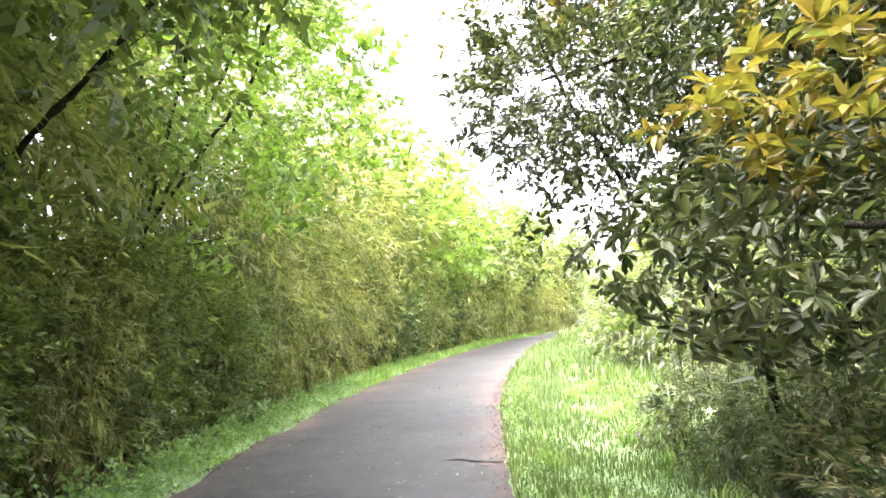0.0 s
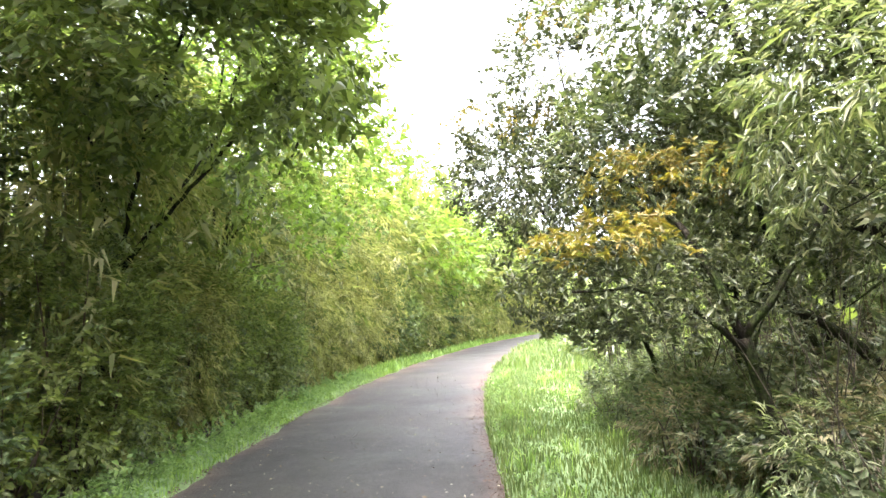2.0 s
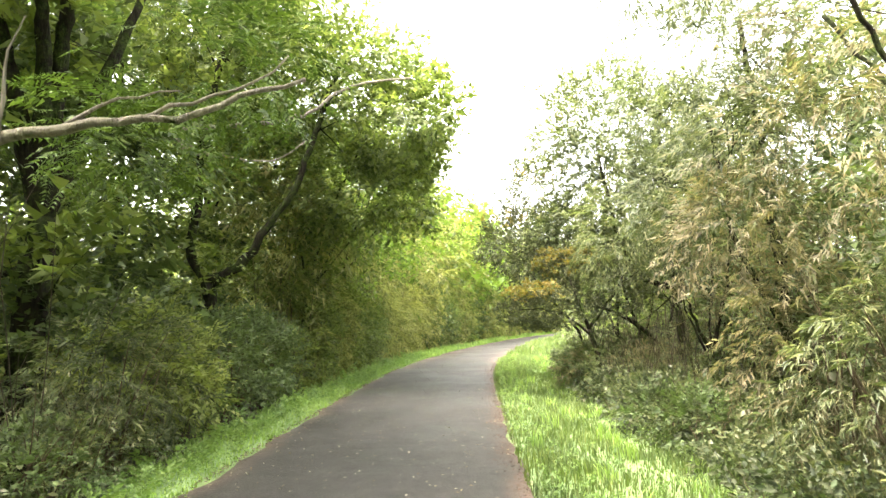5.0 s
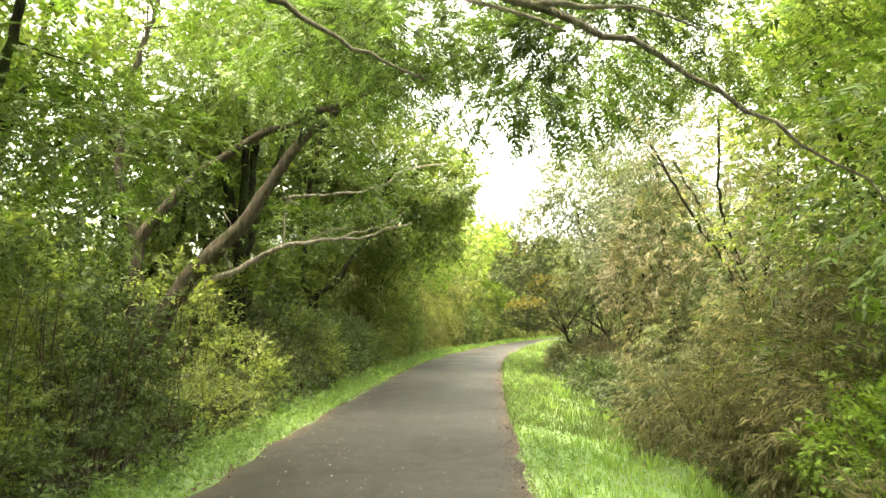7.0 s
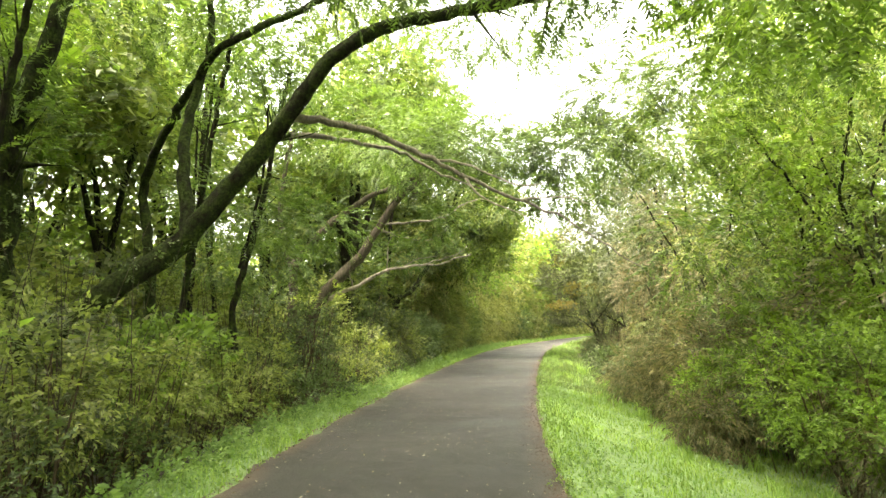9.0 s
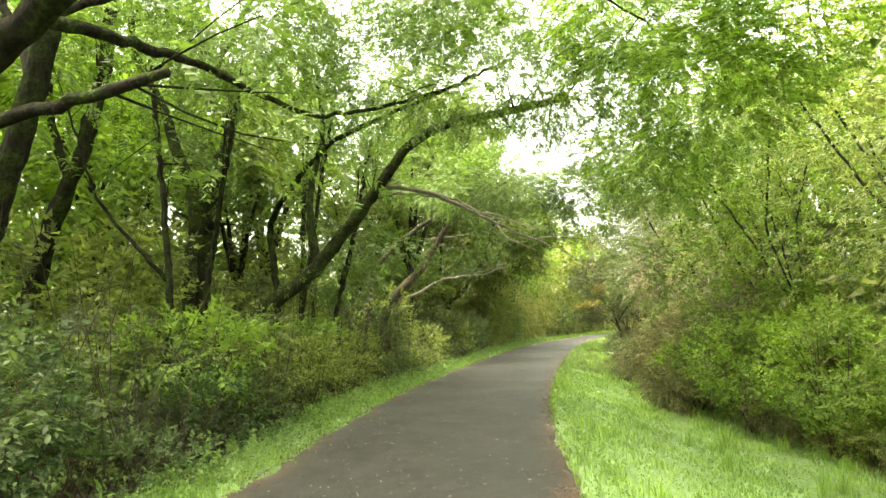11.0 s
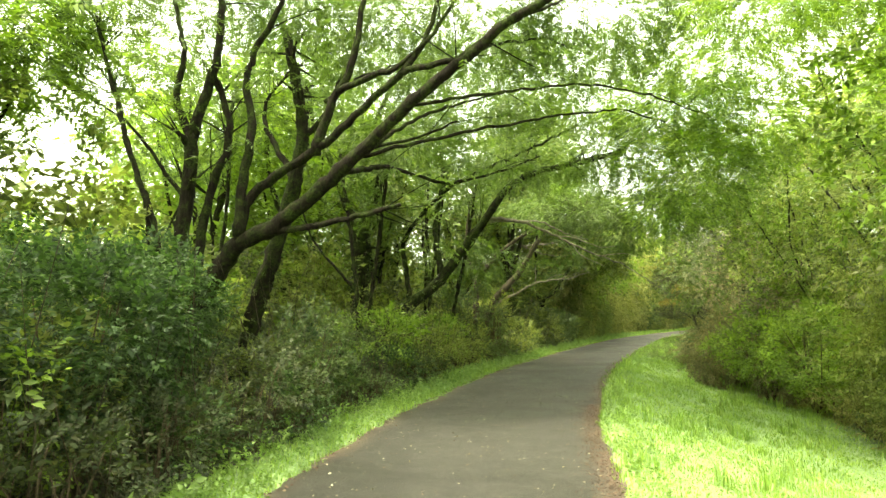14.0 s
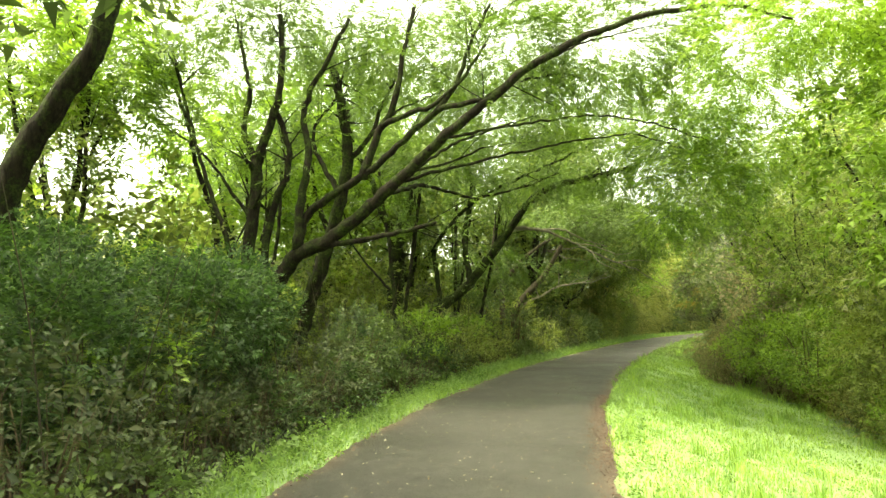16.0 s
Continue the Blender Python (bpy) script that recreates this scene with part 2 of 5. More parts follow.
# ---- mesh helpers ----
def mesh_object(name, verts, faces, material, parent=None, label="", smooth=False):
    """verts (n,3); faces: an (m,3) or (m,4) array, or a list of such arrays."""
    me = bpy.data.meshes.new(name)
    verts = np.asarray(verts, np.float32)
    sets = faces if isinstance(faces, list) else [faces]
    sets = [np.asarray(f, np.int32) for f in sets if len(f)]
    loops = np.concatenate([f.ravel() for f in sets])
    totals = np.concatenate([np.full(len(f), f.shape[1], np.int32) for f in sets])
    me.vertices.add(len(verts))
    me.vertices.foreach_set("co", verts.ravel())
    me.loops.add(len(loops))
    me.loops.foreach_set("vertex_index", loops)
    me.polygons.add(len(totals))
    me.polygons.foreach_set("loop_start", np.concatenate([[0], np.cumsum(totals)[:-1]]).astype(np.int32))
    me.polygons.foreach_set("loop_total", totals)
    if smooth:
        me.polygons.foreach_set("use_smooth", np.ones(len(totals), bool))
    me.update(calc_edges=True)
    me.materials.append(material)
    ob = new(name, me)
    if parent is not None:
        ob.parent = parent
    if label:
        ob["label"] = label
    return ob


def tube(points, radii, sides=7, wobble=0.0, rng=None, step=0.16):
    """A tapering limb through the points; returns verts, quads."""
    pts = np.asarray(points, float)
    # finer and smoother line
    seg = np.concatenate([[0], np.cumsum(np.linalg.norm(np.diff(pts, axis=0), axis=1))])
    n = max(4, int(seg[-1] / step) + 2) if seg[-1] > 0.8 else 5
    s = np.linspace(0, seg[-1], n)
    line = np.stack([np.interp(s, seg, pts[:, i]) for i in range(3)], 1)
    for _ in range(2):
        line[1:-1] = 0.25 * line[:-2] + 0.5 * line[1:-1] + 0.25 * line[2:]
    rad = np.interp(s, seg, radii)
    if wobble and rng is not None:
        line[1:-1] += rng.normal(0, wobble, (n - 2, 3))
        rad = rad * (1 + rng.normal(0, 0.025, n))
    tan = np.gradient(line, axis=0)
    tan /= np.linalg.norm(tan, axis=1)[:, None] + 1e-9
    side = np.cross(tan[0], (1.0, 0, 0) if abs(tan[0, 2]) > 0.7 else (0, 0, 1.0))
    u = np.empty_like(tan)
    for k in range(n):           # carry the side along without twist
        side = side - tan[k] * (side @ tan[k])
        side = side / (np.linalg.norm(side) + 1e-9)
        u[k] = side
    v = np.cross(tan, u)
    a = np.arange(sides) * 2 * math.pi / sides
    ring = line[:, None, :] + rad[:, None, None] * (np.cos(a)[None, :, None] * u[:, None, :] + np.sin(a)[None, :, None] * v[:, None, :])
    if wobble and rng is not None and rad.max() > 0.05:
        ring += (ring - line[:, None, :]) * rng.normal(0, 0.055, (n, sides, 1))
    verts = ring.reshape(-1, 3)
    i, j = np.meshgrid(np.arange(n - 1), np.arange(sides), indexing="ij")
    q = np.stack([i * sides + j, i * sides + (j + 1) % sides, (i + 1) * sides + (j + 1) % sides, (i + 1) * sides + j], -1).reshape(-1, 4)
    caps = np.array([[0, k + 1, k] for k in range(1, sides - 1)] + [[(n - 1) * sides, (n - 1) * sides + k, (n - 1) * sides + k + 1] for k in range(1, sides - 1)])
    return verts, q, caps, line


def join_tubes(tubes):
    vs, qs, cs, base = [], [], [], 0
    for v, q, c, _ in tubes:
        vs.append(v), qs.append(q + base), cs.append(c + base)
        base += len(v)
    return np.concatenate(vs), [np.concatenate(qs), np.concatenate(cs)]


# ---- leaves ----
def unit(v):
    return v / (np.linalg.norm(v, axis=-1, keepdims=True) + 1e-9)


def spray(kind, rng):
    """One leafy twig about a unit long along +x: leaf bases, leaf directions, leaf normals, lengths, widths; and whether pieces face up."""
    if kind == "pinnate":        # arching stalks with paired leaflets
        n = 18
        s = np.repeat(np.linspace(0.12, 1.0, n // 2), 2)
        side = np.tile([1.0, -1.0], n // 2)
        bend = -0.35 * s**2
        base = np.stack([s, 0 * s, bend], 1)
        d = np.stack([0.55 + 0 * s, side * 0.85, -0.25 + rng.normal(0, 0.12, n)], 1)
        length, width = rng.uniform(0.22, 0.32, n) * (1.05 - 0.35 * s), 0.34
    elif kind == "bamboo":       # hanging narrow blades
        n = 15
        s = rng.uniform(0.1, 1.0, n)
        base = np.stack([s, rng.normal(0, 0.06, n), -0.3 * s**2 + rng.normal(0, 0.05, n)], 1)
        d = np.stack([rng.uniform(0.2, 1.0, n), rng.normal(0, 0.6, n), rng.uniform(-1.1, 0.05, n)], 1)
        length, width = rng.uniform(0.26, 0.46, n), 0.16
    elif kind == "rosette":      # large leaves round a shoot's end
        n = 12
        a = rng.uniform(0, 2 * math.pi, n)
        up = rng.uniform(-0.55, 0.75, n)
        base = np.stack([0.55 + 0.3 * rng.random(n), 0.02 * np.cos(a), 0.02 * np.sin(a)], 1)
        d = np.stack([up, np.cos(a), np.sin(a)], 1)
        length, width = rng.uniform(0.4, 0.62, n), 0.36
    else:                        # broad: alternate oval leaves on a forking twig
        n = 15
        s = rng.uniform(0.15, 1.0, n)
        side = rng.choice([-1.0, 1.0], n)
        base = np.stack([s, side * 0.16 * s * rng.random(n), -0.12 * s**2 + rng.normal(0, 0.07, n)], 1)
        d = np.stack([rng.uniform(0.1, 0.9, n), side * rng.uniform(0.3, 1.0, n), rng.uniform(-0.6, 0.3, n)], 1)
        length, width = rng.uniform(0.21, 0.34, n), 0.48
    d = unit(d)
    nrm = unit(np.cross(d, rng.normal(0, 0.35, (n, 3)) + np.cross(np.array([0, 0, 1.0]), d)))
    nrm[nrm[:, 2] < 0] *= -1
    return base, d, nrm, length, width


SPRAYS = {k: [spray(k, np.random.default_rng(100 * i + j)) for j in range(5)] for i, k in enumerate(("pinnate", "bamboo", "rosette", "broad"))}


def leaves_mesh(places, heads, sizes, kind, rng, twig=True, fine=False):
    """Leafy twigs of one kind at the places, growing along heads; every leaf is a folded blade of two triangles."""
    V, F = [], []
    total = 0
    small = not fine and (float(sizes.mean()) > 0.31 or (kind == "pinnate" and float(sizes.mean()) > 0.31))
    pick = rng.integers(0, 5, len(places))
    for k in range(5):
        sel = pick == k
        m = int(sel.sum())
        if not m:
            continue
        base, d, nrm, length, width = SPRAYS[kind][k]
        x = unit(heads[sel])
        ref = np.array([0, 0, 1.0]) + rng.normal(0, 0.25, (m, 3))
        y = unit(np.cross(ref, x))
        z = np.cross(x, y)
        R = np.stack([x, y, z], 2) * sizes[sel][:, None, None]          # columns are the axes
        b = np.einsum("mij,nj->mni", R, base) + places[sel][:, None, :]
        dd = np.einsum("mij,nj->mni", R, d * length[:, None])
        ww = np.einsum("mij,nj->mni", R, np.cross(d, nrm) * (length * width * 0.5)[:, None])
        hh = np.einsum("mij,nj->mni", R, nrm * (length * 0.10)[:, None])
        scale = rng.uniform(0.75, 1.2, b.shape[:2])[..., None]
        dd, ww, hh = dd * scale, ww * scale, hh * scale
        if fine:                 # six-cornered outline, folded along the midrib
            m1, m2 = b + 0.32 * dd, b + 0.70 * dd - 0.2 * hh
            quad = np.stack([b, m1 + 0.85 * ww + hh, m2 + 0.85 * ww + hh, b + dd - hh, m2 - 0.85 * ww + hh, m1 - 0.85 * ww + hh], 2).reshape(-1, 3)
            o = total + 6 * np.arange(len(quad) // 6)
            F.extend([np.stack([o, o + 1, o + 2], 1), np.stack([o, o + 2, o + 3], 1), np.stack([o, o + 3, o + 4], 1), np.stack([o, o + 4, o + 5], 1)])
        elif small:              # one tapering blade
            quad = np.stack([b + 0.12 * dd + ww + hh, b + dd - 0.6 * hh, b + 0.12 * dd - ww], 2).reshape(-1, 3)
            o = total + 3 * np.arange(len(quad) // 3)
            F.append(np.stack([o, o + 1, o + 2], 1))
        else:
            mid = b + 0.45 * dd
            quad = np.stack([b, mid + ww + hh, b + dd - 0.6 * hh, mid - ww + hh], 2).reshape(-1, 3)
            o = total + 4 * np.arange(len(quad) // 4)
            F.extend([np.stack([o, o + 1, o + 2], 1), np.stack([o, o + 2, o + 3], 1)])
        V.append(quad)
        total += len(quad)
        if twig and not small:
            t0, t1 = places[sel], places[sel] + np.einsum("mij,j->mi", R, np.array([1.0, 0, -0.2]))
            w = np.einsum("mij,j->mi", R, np.array([0, 0.012, 0.0]))
            h = np.einsum("mij,j->mi", R, np.array([0, 0, 0.012]))
            tri = np.stack([t0 + w, t0 - w, t0 + h, t1], 1).reshape(-1, 3)
            o = total + 4 * np.arange(m)
            F.append(np.stack([o, o + 1, o + 3], 1))
            F.append(np.stack([o + 1, o + 2, o + 3], 1))
            F.append(np.stack([o + 2, o, o + 3], 1))
            V.append(tri)
            total += len(tri)
    return np.concatenate(V), np.concatenate(F)


def cloud(rng, centre_, radii, n, shell=0.55, lumps=5):
    """n places in a lumpy ellipsoid, denser towards its outside, with gaps; and the ways in which twigs there grow."""
    c, r = np.asarray(centre_, float), np.asarray(radii, float)
    lump = unit(rng.normal(0, 1, (lumps, 3)))
    amp = rng.uniform(-0.28, 0.25, lumps)
    out = []
    got = 0
    while got < n:
        u = unit(rng.normal(0, 1, (n * 2, 3)))
        bulge = 1 + (amp[None] * np.exp(-4 * (1 - u @ lump.T))).sum(1)
        rad = rng.uniform(shell**3, 1, len(u)) ** (1 / 3) * bulge
        p = u * rad[:, None]
        q = p * r * 1.3 + c
        gap = np.sin(q[:, 0] * 2.9 + q[:, 1] * 1.3) + np.sin(q[:, 1] * 2.3 - q[:, 2] * 2.7) + np.sin(q[:, 2] * 3.1 + q[:, 0] * 1.1)
        p = p[gap > -1.1]
        out.append(p)
        got += len(p)
    p = np.concatenate(out)[:n]
    place = c + p * r
    head = unit(p / r) + np.array([0, 0, 0.15]) + rng.normal(0, 0.45, (n, 3))
    return place, unit(head)


def empty(name, x, y, z, label, category, group=""):
    ob = new(name)
    ob.empty_display_size = 0.2
    ob.location = (x, y, z)
    tagged(ob, label, category, group)
    return ob


# ---- ground, path ----
def build_ground():
    ys = np.unique(np.concatenate([np.linspace(-400, -60, 12), np.linspace(-60, 60, 241), np.linspace(60, 110, 30), np.linspace(110, 600, 14)]))
    ds = np.unique(np.concatenate([np.linspace(-400, -20, 12), np.linspace(-20, -4, 20), np.linspace(-4, 8, 61), np.linspace(8, 25, 18), np.linspace(25, 400, 12)]))
    Y, D = np.meshgrid(ys, ds, indexing="ij")
    X = centre(np.clip(Y, -70, 140)) + D
    Z = ground_z(X, np.clip(Y, -70, 140))
    v = np.stack([X, Y, Z], -1).reshape(-1, 3)
    n, m = len(ys), len(ds)
    i, j = np.meshgrid(np.arange(n - 1), np.arange(m - 1), indexing="ij")
    q = np.stack([i * m + j, i * m + j + 1, (i + 1) * m + j + 1, (i + 1) * m + j], -1).reshape(-1, 4)
    ob = mesh_object("ground", v, q, M_SOIL, smooth=True)
    d = offset(v[:, 0], np.clip(v[:, 1], -70, 140))
    g = np.clip(1.3 - np.maximum(0, d - 5.0) * 0.6, 0, 1) * (d > 0) + np.clip(1.0 - (-d - HALF - 0.5) * 2.5, 0, 1) * (d <= 0)
    at = ob.data.attributes.new("grassy", "FLOAT", "POINT")
    at.data.foreach_set("value", g.astype(np.float32))
    tagged(ob, "grassy bank and dark woodland soil beside the path", "ground", kind="structure")


def build_path():
    rng = np.random.default_rng(5)
    ys = np.arange(-60, 75, 0.2)
    us = np.array([-1.0, -0.96, -0.9, -0.8, -0.6, -0.3, 0, 0.3, 0.6, 0.8, 0.9, 0.96, 1.0])
    s = (centre(ys + 0.5) - centre(ys - 0.5))
    nx, ny = 1 / np.sqrt(1 + s * s), -s / np.sqrt(1 + s * s)
    wob_l = 0.035 * np.sin(ys * 1.9) + 0.03 * np.sin(ys * 4.7 + 1) + rng.normal(0, 0.018, len(ys))
    wob_r = 0.04 * np.sin(ys * 1.5 + 2) + 0.03 * np.sin(ys * 5.3) + rng.normal(0, 0.02, len(ys))
    half = HALF + np.where(us[None] < 0, wob_l[:, None], wob_r[:, None]) * (np.abs(us[None]) > 0.75)
    d = us[None] * half
    X = centre(ys)[:, None] + d * nx[:, None]
    Y = ys[:, None] + d * ny[:, None]
    Z = 0.012 - 0.012 * us[None]**2 + 0 * X + 0.006 * np.sin(X * 2.1 + Y * 0.9)
    Z[:, 0] -= 0.03
    Z[:, -1] -= 0.03
    n, m = len(ys), len(us)
    i, j = np.meshgrid(np.arange(n - 1), np.arange(m - 1), indexing="ij")
    q = np.stack([i * m + j, i * m + j + 1, (i + 1) * m + j + 1, (i + 1) * m + j], -1).reshape(-1, 4)
    ob = mesh_object("road", np.stack([X, Y, Z], -1).reshape(-1, 3), q, M_ASPHALT, smooth=True)
    start = np.interp(ys, (4, 14), (0.84, 0.5))[:, None]
    edge = np.clip((np.abs(us)[None] - start) / (1.0 - start), 0, 1) * (0.55 + 0.45 * np.sin(ys * 0.8)[:, None] * np.sin(ys[:, None] * 2.3 + us[None]))
    at = ob.data.attributes.new("edge", "FLOAT", "POINT")
    at.data.foreach_set("value", edge.ravel().astype(np.float32))
    tagged(ob, "narrow grey asphalt path with worn dirty edges", "road", kind="structure")


build_ground()
build_path()


# ---- woody plants ----
GIRTH = 1.2


def bush(name, label, kind, material, x, y, height, radii, n, size, rng, stems=5, group="", stem_mat=None, lean=(0, 0), low=0.0, bare=0.0, fine=False):
    """A shrub: stems from the ground and a lumpy crown of leafy twigs."""
    z = float(ground_z(x, y))
    root = empty(name, x, y, z, label, name.replace("_", " "), group)
    cz = max(height - radii[2], radii[2] * 0.75) + low
    p, h = cloud(rng, (lean[0], lean[1], cz), radii, n, 0.45)
    keep = p[:, 2] > 0.04 + bare * height * rng.uniform(0.3, 1.3, len(p))
    p, h = p[keep], h[keep]
    if kind == "bamboo":
        h = unit(h + np.array([0, 0, -0.35]))
    v, f = leaves_mesh(p, h, size * rng.uniform(0.75, 1.25, len(p)), kind, rng, True, fine)
    mesh_object("foliage", v, f, material, root)
    for k in range(stems):
        a = rng.uniform(0, 2 * math.pi)
        q = np.array([math.cos(a), math.sin(a), 0])
        top = np.array([lean[0], lean[1], 0]) + q * np.array([radii[0], radii[1], 0]) * rng.uniform(0.2, 0.8) + np.array([0, 0, height * rng.uniform(0.6, 0.92)])
        foot = q * 0.12 * rng.random()
        midp = foot + (top - foot) * 0.5 + rng.normal(0, 0.12, 3)
        r0 = 0.008 + 0.008 * height * rng.uniform(0.5, 1.0)
        t = tube([foot + np.array([0, 0, -0.05]), midp, top], [r0, r0 * 0.7, 0.004], 4, step=0.5)
        mesh_object("stem", t[0], [t[1], t[2]], stem_mat or M_TWIG, root, smooth=True)
    return root


def tree(name, label, base, limbs, clouds, rng, bark=M_BARK, leaf=M_MID, kind="broad", size=0.5, group="", twigs=10, twig_len=1.2, bare=0.45, fine=False, ivy=0):
    """A tree: a trunk (the first limb), limbs given by a few way points and radii, side twigs, and crown masses of leafy twigs.
    limbs: (radius at foot, radius at end, way points); clouds: (centre, radii, number)."""
    bx, by, bz = base
    root = empty(name, bx, by, bz, label, "tree", group)
    o = np.array(base)
    lines = []
    for k, (r0, r1, pts, *own) in enumerate(limbs):
        pts = np.asarray(pts, float) - o
        rr = np.linspace(0, 1, len(pts))
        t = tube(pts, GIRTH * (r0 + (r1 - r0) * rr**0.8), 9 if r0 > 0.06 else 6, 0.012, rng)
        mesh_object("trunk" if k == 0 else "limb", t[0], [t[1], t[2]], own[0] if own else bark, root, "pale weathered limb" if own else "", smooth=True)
        if not own:
            lines.append((t[3], r0, r1))
    if ivy:                      # leaves that climb the trunk's lower part
        line, r0, r1 = lines[0]
        at = line[(rng.beta(1.1, 1.6, ivy) * min(len(line) - 1, 4.5 / 0.16)).astype(int)]
        out = unit(rng.normal(0, 1, (ivy, 3)) * np.array([1, 1, 0.4]))
        v, f = leaves_mesh(at + out * (GIRTH * r0 * 0.9 + 0.03), unit(out + rng.normal(0, 0.4, (ivy, 3))), rng.uniform(0.14, 0.24, ivy), "broad", rng, False)
        mesh_object("ivy", v, f, M_DARK, root, "dark green ivy on the trunk")
    tw = []
    ends, ways = [], []
    for line, r0, r1 in lines:
        L = len(line)
        for _ in range(int(twigs * min(1.0, r0 / 0.045)) if r0 > 0.025 else 1):
            i = int(L * rng.uniform(bare, 1.0)) - 1
            i = min(max(i, 1), L - 1)
            d = unit(unit(line[i] - line[i - 1]) * 0.7 + rng.normal(0, 0.6, 3) + np.array([0, 0, 0.15]))
            e1 = line[i] + d * twig_len * rng.uniform(0.4, 0.7)
            e2 = e1 + unit(d + rng.normal(0, 0.35, 3) + np.array([0, 0, 0.1])) * twig_len * rng.uniform(0.4, 0.7)
            tw.append(tube([line[i], e1, e2], [max(0.008, r1 * 0.55), 0.008, 0.003], 3, step=0.4))
            for q in (e1, e2, 0.5 * (e1 + e2)):
                for _ in range(3):
                    ends.append(q + rng.normal(0, 0.18, 3)), ways.append(unit(d + rng.normal(0, 0.7, 3)))
    if tw:
        v, fs = join_tubes(tw)
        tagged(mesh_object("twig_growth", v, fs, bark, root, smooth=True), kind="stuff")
    P, H = [np.array(ends).reshape(-1, 3)], [np.array(ways).reshape(-1, 3)]
    for c, r, n, *own in clouds:
        p, h = cloud(rng, np.asarray(c, float) - o, r, n, 0.25, 7)
        if kind == "pinnate":
            h = unit(h * np.array([1, 1, 0.45]) + np.array([0, 0, -0.12]))
        if own:                  # a bough in a leaf colour of its own
            v, f = leaves_mesh(p, h, own[1] * rng.uniform(0.7, 1.25, len(p)), kind, rng, False, fine)
            mesh_object("leafy_bough", v, f, own[0], root)
            continue
        P.append(p), H.append(h)
    P, H = np.concatenate(P), np.concatenate(H)
    v, f = leaves_mesh(P, H, size * rng.uniform(0.7, 1.25, len(P)), kind, rng, False, fine)
    mesh_object("crown", v, f, leaf, root)
    return root


LEFT = lambda y, d: float(centre(y)) - HALF - d
RIGHT = lambda y, d: float(centre(y)) + HALF + d


def woodland():
    rng = np.random.default_rng(11)
    # -- far left: wall of yellowish bamboo grass with shrubs before it
    y = 4.0
    while y < 66:
        far = min(1.0, max(0.0, (y - 10) / 25))
        step = 1.15 + 1.1 * far
        r = rng.uniform(0.95, 1.25) + 0.35 * far
        h = rng.uniform(2.8, 4.2) + 1.0 * far
        kind = rng.random()
        sz = 0.27 + 0.45 * far
        x = LEFT(y, 0.75 + r * 0.85 + rng.uniform(-0.15, 0.25))
        if kind < (0.4 if y < 9 else 0.5 if y < 12 else 0.7):
            bush("bamboo_thicket", "dense yellow-green bamboo grass thicket along the path", "bamboo", M_BAMBOO, x, y, h, (r, r, h * 0.52), int(760 - 590 * far), sz * (1 + 0.25 * far), rng, 7, "thicket along the path", M_CULM)
        else:
            bush("shrub", "leafy green evergreen shrub in the path's hedge", "broad", M_DARK if kind > 0.86 else M_MID, x, y, h * 0.8, (r, r, h * 0.42), int(780 - 610 * far), sz * 0.95, rng, 5, "shrubs along the path")
        # a second, taller row behind
        if rng.random() < 0.85:
            h2 = rng.uniform(5.6, 7.6) + 0.8 * far
            bush("bamboo_thicket", "tall yellow-green bamboo thicket behind the hedge", "bamboo", M_BAMBOO if rng.random() < 0.6 else M_MID, LEFT(y, 2.5 + rng.uniform(-0.2, 0.6)), y + 0.5, h2, (1.3, 1.3, h2 * 0.5), int(330 - 190 * far), 0.72 + 0.45 * far, rng, 6, "thicket along the path", M_CULM)
        y += step
    # -- middle left: dark evergreen shrubs, then an uneven wood's edge with hollows
    y = -4.0
    while y < 4.0:
        r = rng.uniform(0.75, 1.05)
        h = rng.uniform(1.5, 2.2)
        k = rng.random()
        mat, kd = (M_DARK, "broad") if k < 0.5 else ((M_WOOD_LIGHTENED, "broad") if k < 0.78 else (M_OLIVE, "bamboo"))
        bush("shrub", "dark green woodland shrub with thin bare stems", kd, mat, LEFT(y, 0.65 + r * 0.9 + rng.uniform(-0.1, 0.4)), y, h, (r, r, h * 0.47), 290, 0.29, rng, 7, "shrubs along the path", bare=0.3)
        if rng.random() < 0.7:
            h2 = h + rng.uniform(0.1, 0.7)
            bush("shrub", "dark green woodland shrub in the undergrowth", "broad", M_DARK if rng.random() < 0.75 else M_MID, LEFT(y, 3.0 + rng.uniform(-0.3, 1.2)), y + 0.4, h2, (1.2, 1.2, h2 * 0.45), 120, 0.54, rng, 7, "shrubs in the undergrowth")
        y += 1.0
    y = -31.0
    while y < -4.0:
        k = rng.random()
        # where y < -18, darker leaf colours stand in for shaded hollows
        near = y < -24
        if k < 0.5:
            r, h = rng.uniform(0.42, 0.68), rng.uniform(1.2, 2.2) * (0.7 if near else 0.85 if y < -11 else 1.1)
            mat = (M_DARK, M_UNDER, M_BUSH, M_DARK, M_BUSH)[int(rng.integers(0, 5))] if y < -18 else (M_OLIVE, M_WOOD_LIGHTENED, M_DARK, M_MID, M_WOOD_LIGHTENED)[int(rng.integers(0, 5))]
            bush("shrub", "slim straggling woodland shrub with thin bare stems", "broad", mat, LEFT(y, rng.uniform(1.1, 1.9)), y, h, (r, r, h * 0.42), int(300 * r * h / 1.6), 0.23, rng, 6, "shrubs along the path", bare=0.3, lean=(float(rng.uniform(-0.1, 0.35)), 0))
        elif k < 0.85:
            r, h = rng.uniform(0.5, 0.75), rng.uniform(0.5, 1.0)
            mat = ((M_UNDER, M_DARK, M_UNDER) if y < -18 else (M_OLIVE, M_WOOD_LIGHTENED, M_DARK))[int(rng.integers(0, 3))]
